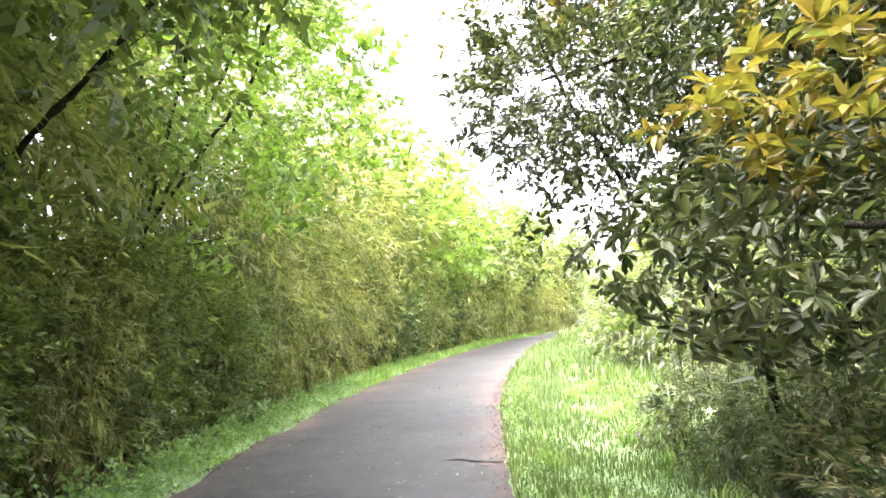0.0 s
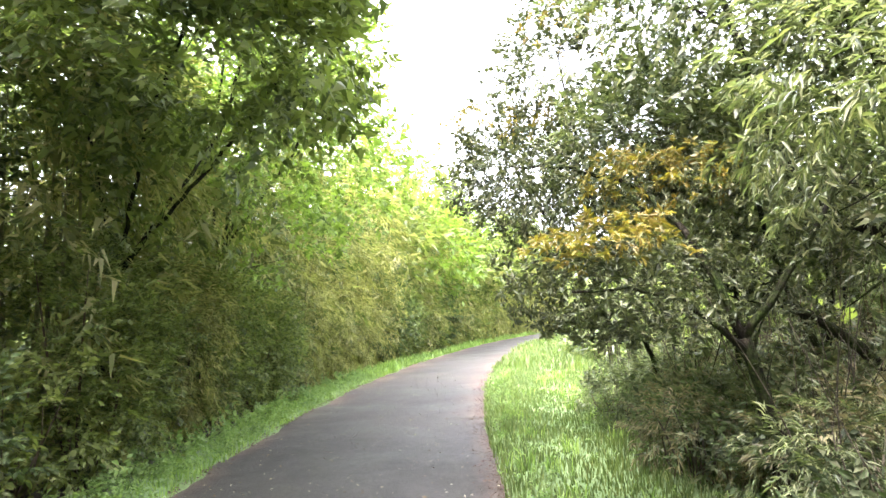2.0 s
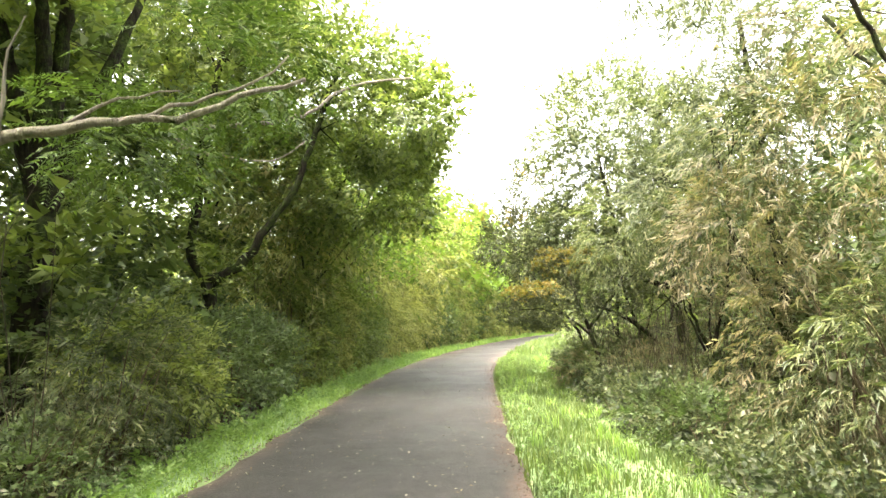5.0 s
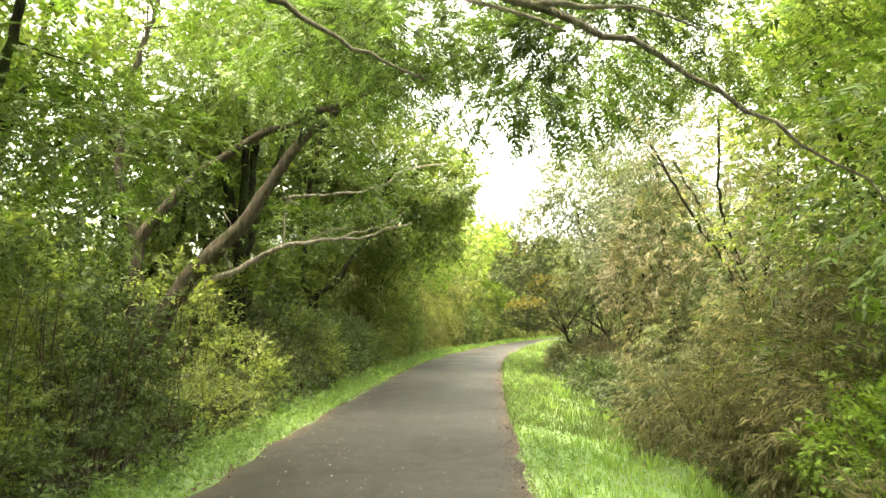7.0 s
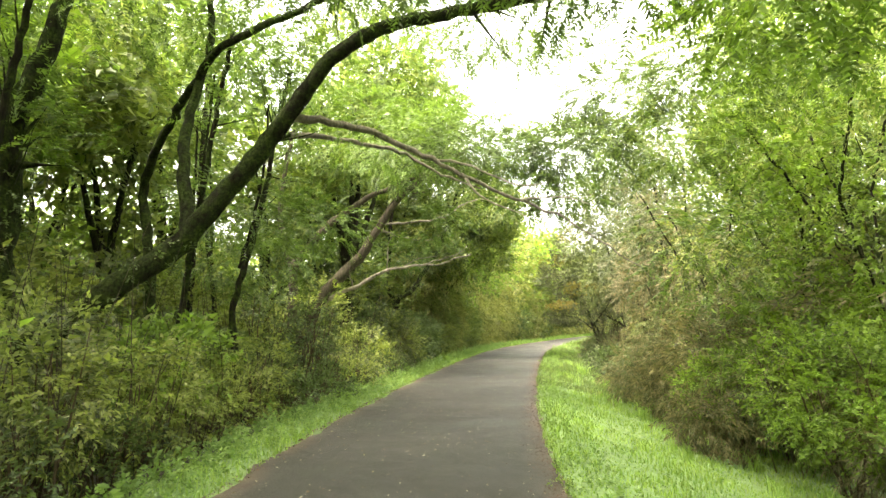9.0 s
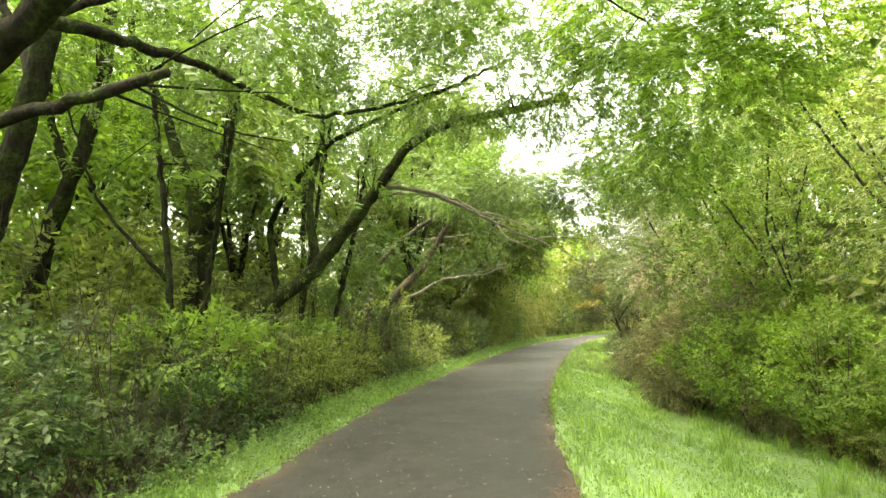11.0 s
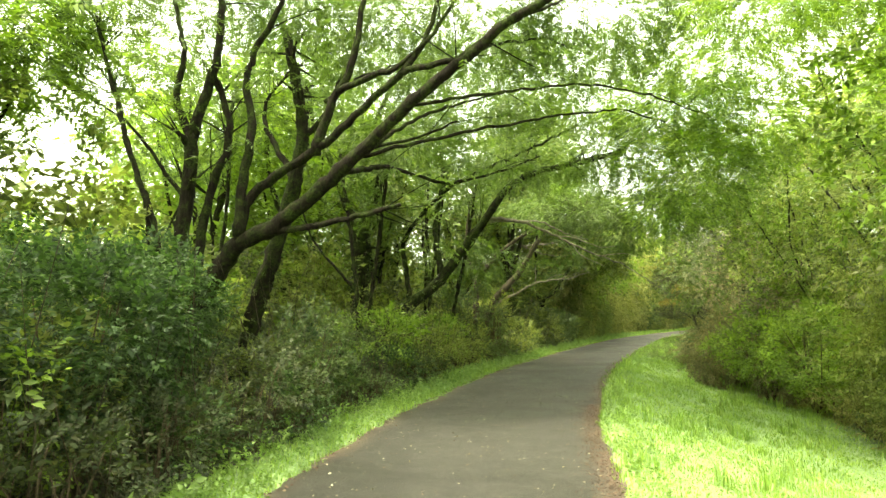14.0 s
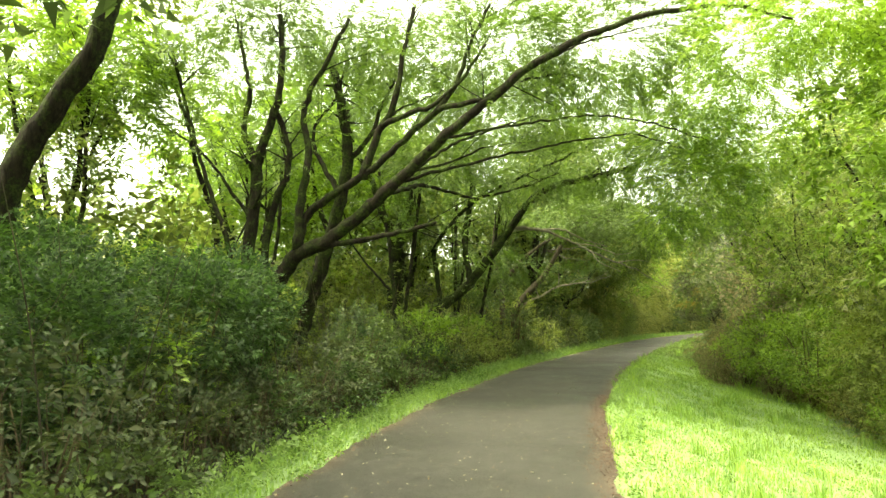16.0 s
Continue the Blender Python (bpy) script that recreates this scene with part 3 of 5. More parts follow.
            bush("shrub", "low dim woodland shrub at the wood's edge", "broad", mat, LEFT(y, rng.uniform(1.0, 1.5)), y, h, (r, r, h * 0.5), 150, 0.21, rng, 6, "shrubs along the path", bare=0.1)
        if rng.random() < 0.75:
            h2 = rng.uniform(1.0, 1.6) if -25 < y < -20 else rng.uniform(1.3, 2.3) if y < -11 else rng.uniform(1.7, 3.2)
            mat = (M_DARK, M_OLIVE, M_WOOD_LIGHTENED, M_WOOD_LIGHTENED if y > -18 else M_DARK)[int(rng.integers(0, 4))]
            bush("shrub", "tall thin shrub in the wood's shade", "broad", mat, LEFT(y, rng.uniform(2.3, 4.2)), y + 0.3, h2, (0.85, 0.85, h2 * 0.42), 170, 0.36, rng, 6, "shrubs in the undergrowth", bare=0.2)
        y += 0.62
    # -- right side
    y = -27.0
    while y < 46:
        r = rng.uniform(0.9, 1.3)
        if y < -13:
            d, h, mats = 4.7, rng.uniform(1.8, 2.7), ((M_WOOD_LIGHTENED, "broad"), (M_WOOD_LIGHTENED, "bamboo"), (M_BRIGHT, "broad"))
        elif y < -2:
            d, h, mats = (2.5 if y < -9 else 1.8), rng.uniform(1.5, 2.2), ((M_DRY, "bamboo"), (M_OLIVE, "bamboo"), (M_BRIGHT, "broad"))
        elif y < 8:
            d, h, mats = 2.1, rng.uniform(0.7, 1.15), ((M_OLIVE, "broad"), (M_DRY, "bamboo"), (M_OLIVE, "bamboo"))
        else:
            d, h, mats = (4.0 if y < 17 else 2.4), rng.uniform(1.8, 3.0), ((M_MID, "broad"), (M_OLIVE, "bamboo"), (M_MID, "broad"))
        if -7.5 < y < -2:
            mats, h = ((M_DRY, "bamboo"),) * 2 + ((M_OLIVE, "bamboo"),), rng.uniform(2.4, 3.2)
            d = 3.2 if y < -4.5 else 2.6
        mat, kd = mats[int(rng.integers(0, 3))]
        if -6.5 < y < 7.5:         # low dim growth between the grass and the trees
            bush("shrub", "low greyish shrub at the grass's edge", "broad", (M_OLIVE, M_DARK, M_UNDER)[int(rng.integers(0, 3))], RIGHT(y, 2.1 + rng.uniform(-0.15, 0.3)), y, rng.uniform(0.4, 0.8), (0.65, 0.8, 0.3), 150, 0.24, rng, 5, "shrubs below the bank")
        x = RIGHT(y, d + r * 0.7 + rng.uniform(-0.1, 0.4))
        lab = {M_DARK: "low dark green shrub below the bank", M_DRY: "half-dry bamboo clump with straw-coloured leaves", M_OLIVE: "greyish olive shrub with drooping leaves", M_WOOD_LIGHTENED: "shrub at the bank's foot with lightened green leaves", M_MID: "mid-green leafy shrub at the bank's foot", M_BAMBOO: "light green bamboo clump at the bank's foot", M_BRIGHT: "fresh bright green shrub at the bank's foot", M_UNDER: "low dim brownish-green shrub below the bank"}[mat]
        bush("bamboo_clump" if kd == "bamboo" else "shrub", lab, kd, mat, x, y, h, (r, r, h * 0.5), (430 if kd == "bamboo" and y < 3 else 400) if y < 12 else 130, (0.3 if kd == "bamboo" and y < 3 else 0.27) if y < 12 else 0.7, rng, 9, "shrubs below the bank", bare=0.25 if -2 < y < 8 else 0.1)
        if rng.random() < (0.45 if -2 < y < 8 else 0.9):
            h2 = h + (rng.uniform(0.2, 0.7) if -2 < y < 8 else rng.uniform(0.8, 2.2))
            mat2, kd2 = mats[int(rng.integers(0, 3))]
            bush("shrub", "taller shrub behind the bank's thicket", kd2, mat2, RIGHT(y, d + 2.4 + rng.uniform(0, 0.9)), y + 0.4, h2, (1.4, 1.4, h2 * 0.48), 240 if y < 12 else 95, 0.5 if y < 12 else 0.9, rng, 6, "shrubs below the bank")
        y += 1.25 if y < 14 else 2.0


def single_shrubs():
    rng = np.random.default_rng(47)
    bush("shrub", "fresh green maple-like shrub at the bank's foot", "broad", M_BRIGHT, 4.7, -6.9, 1.7, (1.0, 1.1, 0.62), 520, 0.26, rng, 7, "shrubs below the bank")
    bush("shrub", "fresh green maple-like shrub at the bank's foot", "broad", M_BRIGHT, 3.8, -11.4, 1.55, (1.0, 0.9, 0.5), 520, 0.24, rng, 7, "shrubs below the bank")
    for x, y, h, r in ((4.5, -13.7, 2.1, 0.95), (5.3, -15.4, 2.3, 1.0), (5.6, -10.2, 2.6, 1.1), (6.3, -12.4, 3.3, 1.2)):
        bush("shrub", "fresh light green shrub with layered sprays below the bank", "broad", M_BRIGHT, x, y, h, (r, r, h * 0.4), 640, 0.24, rng, 7, "shrubs below the bank", bare=0.2)
    for x, y, h in ((2.5, 1.2, 0.95), (2.95, 2.1, 1.1), (2.3, 3.1, 0.8), (2.7, 4.3, 0.9), (3.3, 3.2, 1.2), (3.2, 0.4, 1.0), (3.5, 5.6, 1.1)):
        bush("shrub", "sparse brownish-green stalks below the low tree", "bamboo", M_DRY if y > 3 else M_OLIVE, x, y, h, (0.5, 0.5, h * 0.5), 170, 0.2, rng, 12, "shrubs below the bank", M_GREY)
    for x, y, h, r in ((6.1, -3.2, 5.4, 1.6), (5.8, 0.4, 4.8, 1.5), (7.2, -6.6, 6.0, 1.7), (7.6, -10.0, 6.0, 1.6)):
        bush("shrub", "tall dark evergreen shrub behind the dry bamboo", "broad", M_DARK, x, y, h, (r, r, h * 0.46), 420, 0.44, rng, 5, "shrubs below the bank")
    y = -26.0
    while y < -9:
        mat, kd = ((M_BAMBOO, "bamboo"), (M_MID, "broad"), (M_BRIGHT, "broad"))[int(rng.integers(0, 3))]
        h = rng.uniform(0.5, 0.95)
        bush("shrub", "low leafy shoots at the foot of the thicket", kd, mat, RIGHT(y, 4.55 + rng.uniform(-0.2, 0.35)), y, h, (0.55, 0.55, h * 0.55), 150, 0.2, rng, 5, "shrubs below the bank")
        y += 0.75
    for x, y, h in ((-6.5, 3.4, 4.4), (-6.9, 0.6, 4.0), (-7.4, 5.6, 5.0), (-6.9, -2.4, 3.2)):
        bush("shrub", "tall dark evergreen shrub behind the forked tree", "broad", M_DARK, x, y, h, (1.3, 1.3, h * 0.48), 300, 0.46, rng, 5, "shrubs in the undergrowth")
    for x, y, h in ((3.15, -12.5, 0.85), (3.3, -9.7, 1.0), (3.2, -8.2, 0.9), (4.9, -14.3, 1.1)):
        bush("bamboo_clump", "low half-dry bamboo clump drooping over the grass", "bamboo", M_DRY, x, y, h, (0.7, 0.7, h * 0.5), 260, 0.24, rng, 7, "shrubs below the bank", M_CULM)
    bush("shrub", "small bright green shrub in the wood's edge", "broad", M_BRIGHT, LEFT(-19.3, 1.7), -19.3, 1.75, (1.0, 0.9, 0.42), 240, 0.34, rng, 7, "shrubs along the path")
    bush("shrub", "small bright green shrub in the wood's edge", "broad", M_BRIGHT, LEFT(-14.8, 1.9), -14.8, 1.6, (0.8, 0.8, 0.4), 180, 0.36, rng, 7, "shrubs along the path")
    for x, y, h, r in ((-2.95, -25.8, 2.7, 0.95), (-2.05, -27.4, 2.45, 0.9), (-4.3, -26.7, 3.2, 1.2), (-3.5, -28.7, 2.9, 1.15), (-1.9, -29.2, 2.1, 0.8), (-6.0, -27.0, 3.6, 1.3), (-4.4, -24.9, 1.9, 0.8)):
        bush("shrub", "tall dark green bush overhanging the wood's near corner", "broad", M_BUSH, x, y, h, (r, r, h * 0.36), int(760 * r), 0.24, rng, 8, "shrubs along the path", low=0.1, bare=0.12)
    for x, y, h in ((-1.35, -28.4, 1.5), (-1.75, -29.1, 1.6), (-1.5, -27.9, 0.95)):
        bush("sapling", "slender sapling with a few bright green leaves", "broad", M_BRIGHT, x, y, h, (0.28, 0.25, 0.26), 22, 0.26, rng, 3, "saplings at the wood's edge")


def far_thicket():
    rng = np.random.default_rng(41)
    for x0, dx, y0, y1, h0, h1 in ((-17.0, 1.5, -34, 40, 3.2, 4.6),):
        y = y0
        while y < y1:
            h = rng.uniform(h0, h1)
            bush("thicket", "distant green thicket at the wood's far side", "broad", M_MID if rng.random() < 0.6 else M_BRIGHT, x0 + rng.uniform(-dx, dx), y, h, (2.3, 2.3, h * 0.5), 55, 1.6, rng, 3, "distant thicket")
            y += 2.6
    # the row at 12 reaches further back, unseen, to shade the bank
    for d, y0, y1 in ((8.0, -24, 30), (12.0, -32, 34), (17.0, -16, 34)):
        y = y0
        while y < y1:
            h = rng.uniform(3.2, 5.6)
            bush("thicket", "green thicket beyond the bank", "broad", M_MID if rng.random() < 0.5 else M_OLIVE, RIGHT(y, d + rng.uniform(-0.8, 0.8)), y, h, (1.9, 1.9, h * 0.5), 75, 1.3, rng, 3, "distant thicket")
            y += 3.0
    for d in (12.5, 22.0):
        y = -44.0
        while y < 34:
            h = rng.uniform(4.2, 7.0)
            bush("thicket", "green thicket deep in the wood", "broad", M_MID, LEFT(y, d + rng.uniform(-1.2, 1.2)), y, h, (2.3, 2.3, h * 0.5), 75, 1.6, rng, 3, "distant thicket")
            y += 3.2
    # understorey between the trunks, its leaf colours lightened for the light there
    y = -30.0
    while y < 2:
        h = rng.uniform(3.6, 5.4)
        bush("understorey_tree", "light green understorey tree deep in the wood", "broad", M_BRIGHT if rng.random() < 0.25 else M_WOOD_LIGHTENED, LEFT(max(y, -26), 7.5 + rng.uniform(-0.8, 2.2)), y, h, (1.8, 1.8, h * 0.48), 190, 0.8, rng, 4, "understorey trees", M_BARK)
        y += 1.9
    y = -24.0
    while y < 3:
        h = rng.uniform(2.8, 4.2)
        bush("understorey_tree", "green understorey shrub between the trunks", "broad", M_WOOD_LIGHTENED if rng.random() < 0.75 else M_OLIVE, LEFT(y, 5.4 + rng.uniform(-0.6, 0.8)), y, h, (1.3, 1.3, h * 0.48), 170, 0.58, rng, 4, "understorey trees", M_BARK)
        y += 1.5
    y = -14.0
    while y < 0:
        h = rng.uniform(7.5, 9.5)
        bush("understorey_tree", "tall light-crowned tree deep in the wood", "broad", M_BRIGHT, LEFT(max(y, -24), 9.5 + rng.uniform(-1.5, 2.5)), y, h, (2.2, 2.2, h * 0.3), 120, 0.95, rng, 3, "understorey trees", M_BARK)
        y += 3.0
    # the path behind is closed by trees as well
    for x, y in ((3.0, -46.0), (7.0, -48.5), (11.0, -50.0), (15.5, -51.0), (20.0, -50.0), (24.0, -48.0)):
        bush("thicket", "distant green thicket at the path's bend", "broad", M_MID, x, y, 6.0, (2.6, 2.6, 3.0), 90, 1.5, rng, 3, "distant thicket")


def plain_tree(rng, x, y, height, spread, leaf, kind, label, n=900, size=0.75, bark=M_BARK, group="woodland trees", lean=0.0, low=0.35, girth=1.0):
    """A wood's tree with a forking trunk and a high crown."""
    z = float(ground_z(x, y))
    b = np.array([x, y, z])
    fork = b + np.array([lean * 0.35 + rng.normal(0, 0.15), rng.normal(0, 0.2), height * rng.uniform(0.28, 0.4)])
    r = 0.018 * height * rng.uniform(0.8, 1.15) * girth
    limbs = [(r, r * 0.75, [b - (0, 0, 0.1), b + (fork - b) * 0.5 + rng.normal(0, 0.08, 3), fork])]
    for k in range(4):
        a = k * 1.6 + rng.uniform(-0.5, 0.5)
        tip = fork + np.array([math.cos(a) * spread * 0.6 + lean, math.sin(a) * spread * 0.6, height * rng.uniform(0.4, 0.58)])
        limbs.append((r * 0.6, 0.02, [fork, fork + (tip - fork) * 0.5 + rng.normal(0, 0.25, 3), tip]))
    clouds = [((x + lean * 0.8, y, z + height * (low + 1) / 2), (spread, spread, height * (1 - low) / 2), int(n * 0.6))]
    for k in range(4):
        a = rng.uniform(0, 2 * math.pi)
        clouds.append(((x + lean + math.cos(a) * spread * 0.7, y + math.sin(a) * spread * 0.7, z + height * rng.uniform(low + 0.1, 0.9)), (spread * 0.5, spread * 0.5, height * 0.14), int(n * 0.1)))
    return tree("tree", label, b, limbs, clouds, rng, bark, leaf, kind, size, group, 6)


def trees():
    rng = np.random.default_rng(23)
    # curved double-stemmed tree beside the dark shrubs
    tree("tree", "tree with a low fork and two curved dark stems", (-5.1, 1.45, -0.35),
         [(0.15, 0.12, [(-5.1, 1.45, -0.4), (-5.06, 1.43, 1.5), (-5.15, 1.43, 2.3)]),
          (0.10, 0.05, [(-5.15, 1.43, 2.3), (-5.48, 1.42, 2.75), (-5.53, 1.42, 3.27), (-5.36, 1.43, 3.85), (-5.36, 1.5, 5.3), (-5.0, 1.7, 7.2)]),
          (0.10, 0.04, [(-5.15, 1.43, 2.3), (-4.58, 1.44, 2.57), (-4.29, 1.45, 2.84), (-4.08, 1.45, 3.27), (-3.42, 1.5, 4.13), (-3.05, 1.6, 5.3), (-2.6, 1.9, 6.8)]),
          (0.045, 0.018, [(-5.36, 1.45, 4.9), (-6.0, 0.9, 5.2), (-5.49, 0.6, 5.15), (-4.37, 0.6, 5.19), (-3.43, 0.6, 5.24), (-2.83, 0.6, 5.38), (-2.4, 0.6, 5.78), (-1.75, 0.65, 5.95), (-1.0, 0.7, 6.0)], M_PALE),
          (0.03, 0.01, [(-5.9, 0.8, 5.2), (-5.57, 0.6, 5.04), (-5.13, 0.6, 4.8), (-4.73, 0.6, 4.65), (-3.76, 0.6, 4.45), (-3.34, 0.6, 4.57), (-2.96, 0.6, 4.85)], M_PALE)],
         [((-4.4, 3.6, 6.8), (2.4, 2.2, 1.6), 620), ((-5.2, 1.2, 8.0), (2.6, 2.0, 1.0), 420), ((-3.0, 3.6, 4.6), (1.4, 1.6, 1.0), 240), ((-5.8, 3.4, 4.2), (1.2, 1.4, 1.0), 150), ((-1.5, 2.6, 5.6), (0.9, 1.1, 1.0), 300), ((-1.7, 3.6, 4.4), (0.9, 1.1, 0.7), 240), ((-0.9, 1.5, 5.6), (0.7, 0.9, 0.6), 170), ((-2.2, 2.2, 6.8), (1.5, 1.4, 1.0), 300)], rng, M_BARK, M_MID, "broad", 0.5, "trees beside the path", bare=0.7)
    # leaning tree with a pale dead limb
    tree("tree", "leaning tree arching over the path with a pale broken limb", (-5.9, -6.8, -0.4),
         [(0.17, 0.04, [(-5.9, -6.8, -0.45), (-5.3, -6.75, 1.63), (-4.82, -6.71, 2.39), (-3.97, -6.64, 3.16), (-3.6, -6.61, 3.75), (-3.02, -6.56, 4.64), (-2.34, -6.5, 5.2), (-1.4, -6.4, 5.8)]),
          (0.06, 0.012, [(-5.14, -6.6, 1.89), (-4.66, -6.6, 2.19), (-4.18, -6.6, 2.37), (-3.7, -6.6, 2.6), (-3.27, -6.6, 2.81), (-2.66, -6.6, 2.86), (-2.31, -6.6, 2.9), (-1.97, -6.6, 2.86), (-1.54, -6.6, 3.03), (-1.07, -6.6, 3.13)], M_PALE),
          (0.016, 0.005, [(-3.29, -6.55, 2.82), (-3.23, -6.55, 3.19), (-3.32, -6.55, 3.43), (-3.13, -6.55, 3.73)], M_PALE),
          (0.016, 0.005, [(-2.33, -6.55, 2.91), (-1.89, -6.55, 3.02), (-1.46, -6.55, 3.12), (-1.2, -6.55, 3.33)], M_PALE),
          (0.016, 0.005, [(-4.21, -6.55, 2.37), (-4.31, -6.55, 2.79), (-4.19, -6.55, 3.23), (-4.38, -6.55, 3.46)], M_PALE),
          (0.016, 0.005, [(-2.85, -6.55, 2.87), (-2.5, -6.55, 3.06), (-1.98, -6.55, 3.11)], M_PALE),
          (0.11, 0.03, [(-5.75, -6.85, 1.2), (-5.77, -6.77, 2.97), (-4.9, -6.71, 3.99), (-3.83, -6.64, 4.71), (-2.1, -6.53, 5.35), (-1.06, -6.46, 5.93)]),
          (0.08, 0.03, [(-5.77, -6.77, 2.8), (-6.2, -6.8, 4.2), (-6.0, -6.8, 5.8), (-5.6, -6.7, 7.4)])],
         # the M_DARK boughs put the overhead leaves' unlit side into their colour
         [((-4.0, -5.8, 6.6), (2.6, 2.0, 1.3), 720), ((-1.7, -5.8, 6.3), (1.6, 1.6, 0.9), 480), ((-2.6, -7.4, 5.6), (1.4, 1.2, 0.9), 200), ((0.9, -10.2, 4.1), (1.5, 1.2, 0.7), 230), ((-2.2, -9.8, 5.3), (1.5, 1.2, 0.8), 230), ((-2.4, -4.6, 4.2), (1.2, 1.2, 0.8), 200), ((1.2, -9.2, 4.9), (1.6, 1.2, 0.6), 330), ((3.3, -9.0, 5.0), (1.3, 1.1, 0.7), 330), ((-3.6, -5.0, 8.8), (2.2, 1.6, 1.0), 420), ((-2.4, -5.4, 7.4), (1.4, 1.4, 0.8), 300), ((-0.5, -10.2, 4.75), (1.15, 1.0, 0.5), 480, M_DARK, 0.3), ((1.4, -10.7, 4.6), (1.0, 0.9, 0.55), 420, M_DARK, 0.3), ((3.1, -10.6, 4.7), (1.3, 1.0, 0.8), 420, M_MID, 0.32), ((3.4, -11.2, 5.8), (1.1, 1.0, 0.9), 400, M_MID, 0.32), ((5.2, -10.4, 5.0), (1.3, 1.0, 1.1), 380, M_MID, 0.32), ((2.2, -11.8, 5.2), (1.0, 0.9, 0.45), 260, M_DARK, 0.3), ((4.6, -12.6, 6.0), (1.2, 1.0, 0.8), 300, M_MID, 0.32), ((-5.2, -10.2, 2.8), (1.4, 1.2, 0.6), 300), ((-3.6, -4.4, 3.4), (0.9, 1.0, 0.6), 170)], rng, M_GREY, M_CANOPY, "pinnate", 0.42, "trees beside the path", bare=0.75, ivy=120)
    # mossy tree with a long limb drooping across the path
    tree("tree", "mossy leaning tree with a long limb drooping across the path", (-6.2, -16.5, -0.45),
         [(0.18, 0.06, [(-6.2, -16.5, -0.5), (-5.8, -16.3, 0.4), (-5.15, -15.9, 1.15), (-4.65, -15.4, 1.75), (-3.9, -14.8, 2.5), (-3.2, -14.6, 3.4), (-2.5, -14.5, 4.3), (-1.95, -14.5, 5.05), (-1.2, -14.5, 5.45), (0.1, -14.4, 5.6), (1.4, -14.2, 5.85)]),
          (0.055, 0.004, [(-2.6, -14.45, 4.3), (-1.63, -14.05, 4.2), (-0.66, -14.0, 3.7), (0.27, -14.0, 3.17), (1.16, -13.95, 2.8), (2.33, -14.0, 1.9)], M_DEAD),
          (0.045, 0.012, [(-2.9, -13.6, 4.3), (-2.5, -13.0, 4.4), (-1.6, -11.5, 4.5), (-1.1, -11.4, 4.15), (-0.3, -11.0, 3.87)], M_DEAD),
          (0.02, 0.006, [(-0.66, -14.0, 3.7), (-0.1, -13.8, 3.62), (0.5, -13.7, 3.3), (0.9, -13.6, 3.35)], M_PALE), (0.018, 0.006, [(-0.2, -14.0, 3.45), (0.1, -14.2, 3.05), (0.7, -14.3, 2.75)], M_PALE), (0.016, 0.005, [(0.6, -14.0, 3.05), (1.0, -13.8, 3.15), (1.5, -13.7, 3.0)], M_PALE),
          (0.05, 0.03, [(-3.4, -14.6, 3.2), (-3.2, -14.0, 4.0), (-2.9, -13.6, 4.3)]),
          (0.09, 0.025, [(-6.4, -12.0, -0.45), (-6.25, -12.0, 2.2), (-6.5, -12.0, 4.05), (-5.87, -12.6, 4.51), (-4.69, -13.6, 4.99), (-3.5, -14.6, 5.35), (-2.31, -14.6, 5.74), (-1.15, -14.6, 6.1), (0.26, -14.6, 6.6)]),
          (0.09, 0.03, [(-3.9, -14.6, 2.5), (-4.3, -14.2, 4.2), (-4.1, -13.8, 5.8), (-4.5, -13.4, 7.6)])],
         [((-3.4, -12.9, 7.2), (2.6, 2.0, 1.2), 620), ((0.6, -13.0, 6.3), (2.2, 1.8, 0.9), 560), ((2.9, -13.6, 2.4), (0.9, 0.9, 0.8), 180), ((-4.6, -12.4, 3.4), (1.3, 1.2, 0.7), 300), ((-3.5, -11.2, 3.3), (1.2, 1.0, 0.5), 260), ((2.9, -13.0, 4.6), (1.2, 1.2, 1.0), 240), ((-1.9, -11.0, 9.6), (2.8, 2.2, 1.4), 500), ((-4.6, -15.4, 6.1), (1.8, 1.5, 1.0), 400), ((-2.8, -14.0, 7.6), (2.2, 1.6, 1.0), 400), ((4.6, -13.6, 5.2), (1.4, 1.2, 1.0), 380), ((3.4, -14.8, 5.7), (1.2, 1.0, 0.6), 260)], rng, M_MOSSY, M_CANOPY, "pinnate", 0.32, "trees beside the path", bare=0.82, ivy=200)
    # upright mossy fork
    tree("tree", "upright mossy forked tree deep in the wood's edge", (-6.1, -15.45, -0.5),
         [(0.24, 0.2, [(-6.1, -15.45, -0.55), (-6.16, -15.46, 2.19), (-6.09, -15.44, 3.5), (-6.16, -15.46, 4.2)]),
          (0.13, 0.04, [(-6.16, -15.46, 4.1), (-6.58, -15.61, 5.03), (-6.87, -15.71, 6.11), (-7.45, -15.91, 7.2), (-7.6, -15.96, 8.6)]),
          (0.14, 0.04, [(-6.05, -15.42, 4.1), (-5.6, -15.26, 5.31), (-5.45, -15.21, 6.22), (-5.88, -15.36, 7.0), (-5.15, -15.11, 8.5)])],
         [((-6.4, -15.0, 8.4), (2.4, 2.2, 1.2), 420), ((-4.4, -14.4, 7.4), (1.5, 1.5, 0.7), 200)], rng, M_MOSSY, M_CANOPY, "pinnate", 0.45, "trees beside the path", bare=0.75, ivy=260)
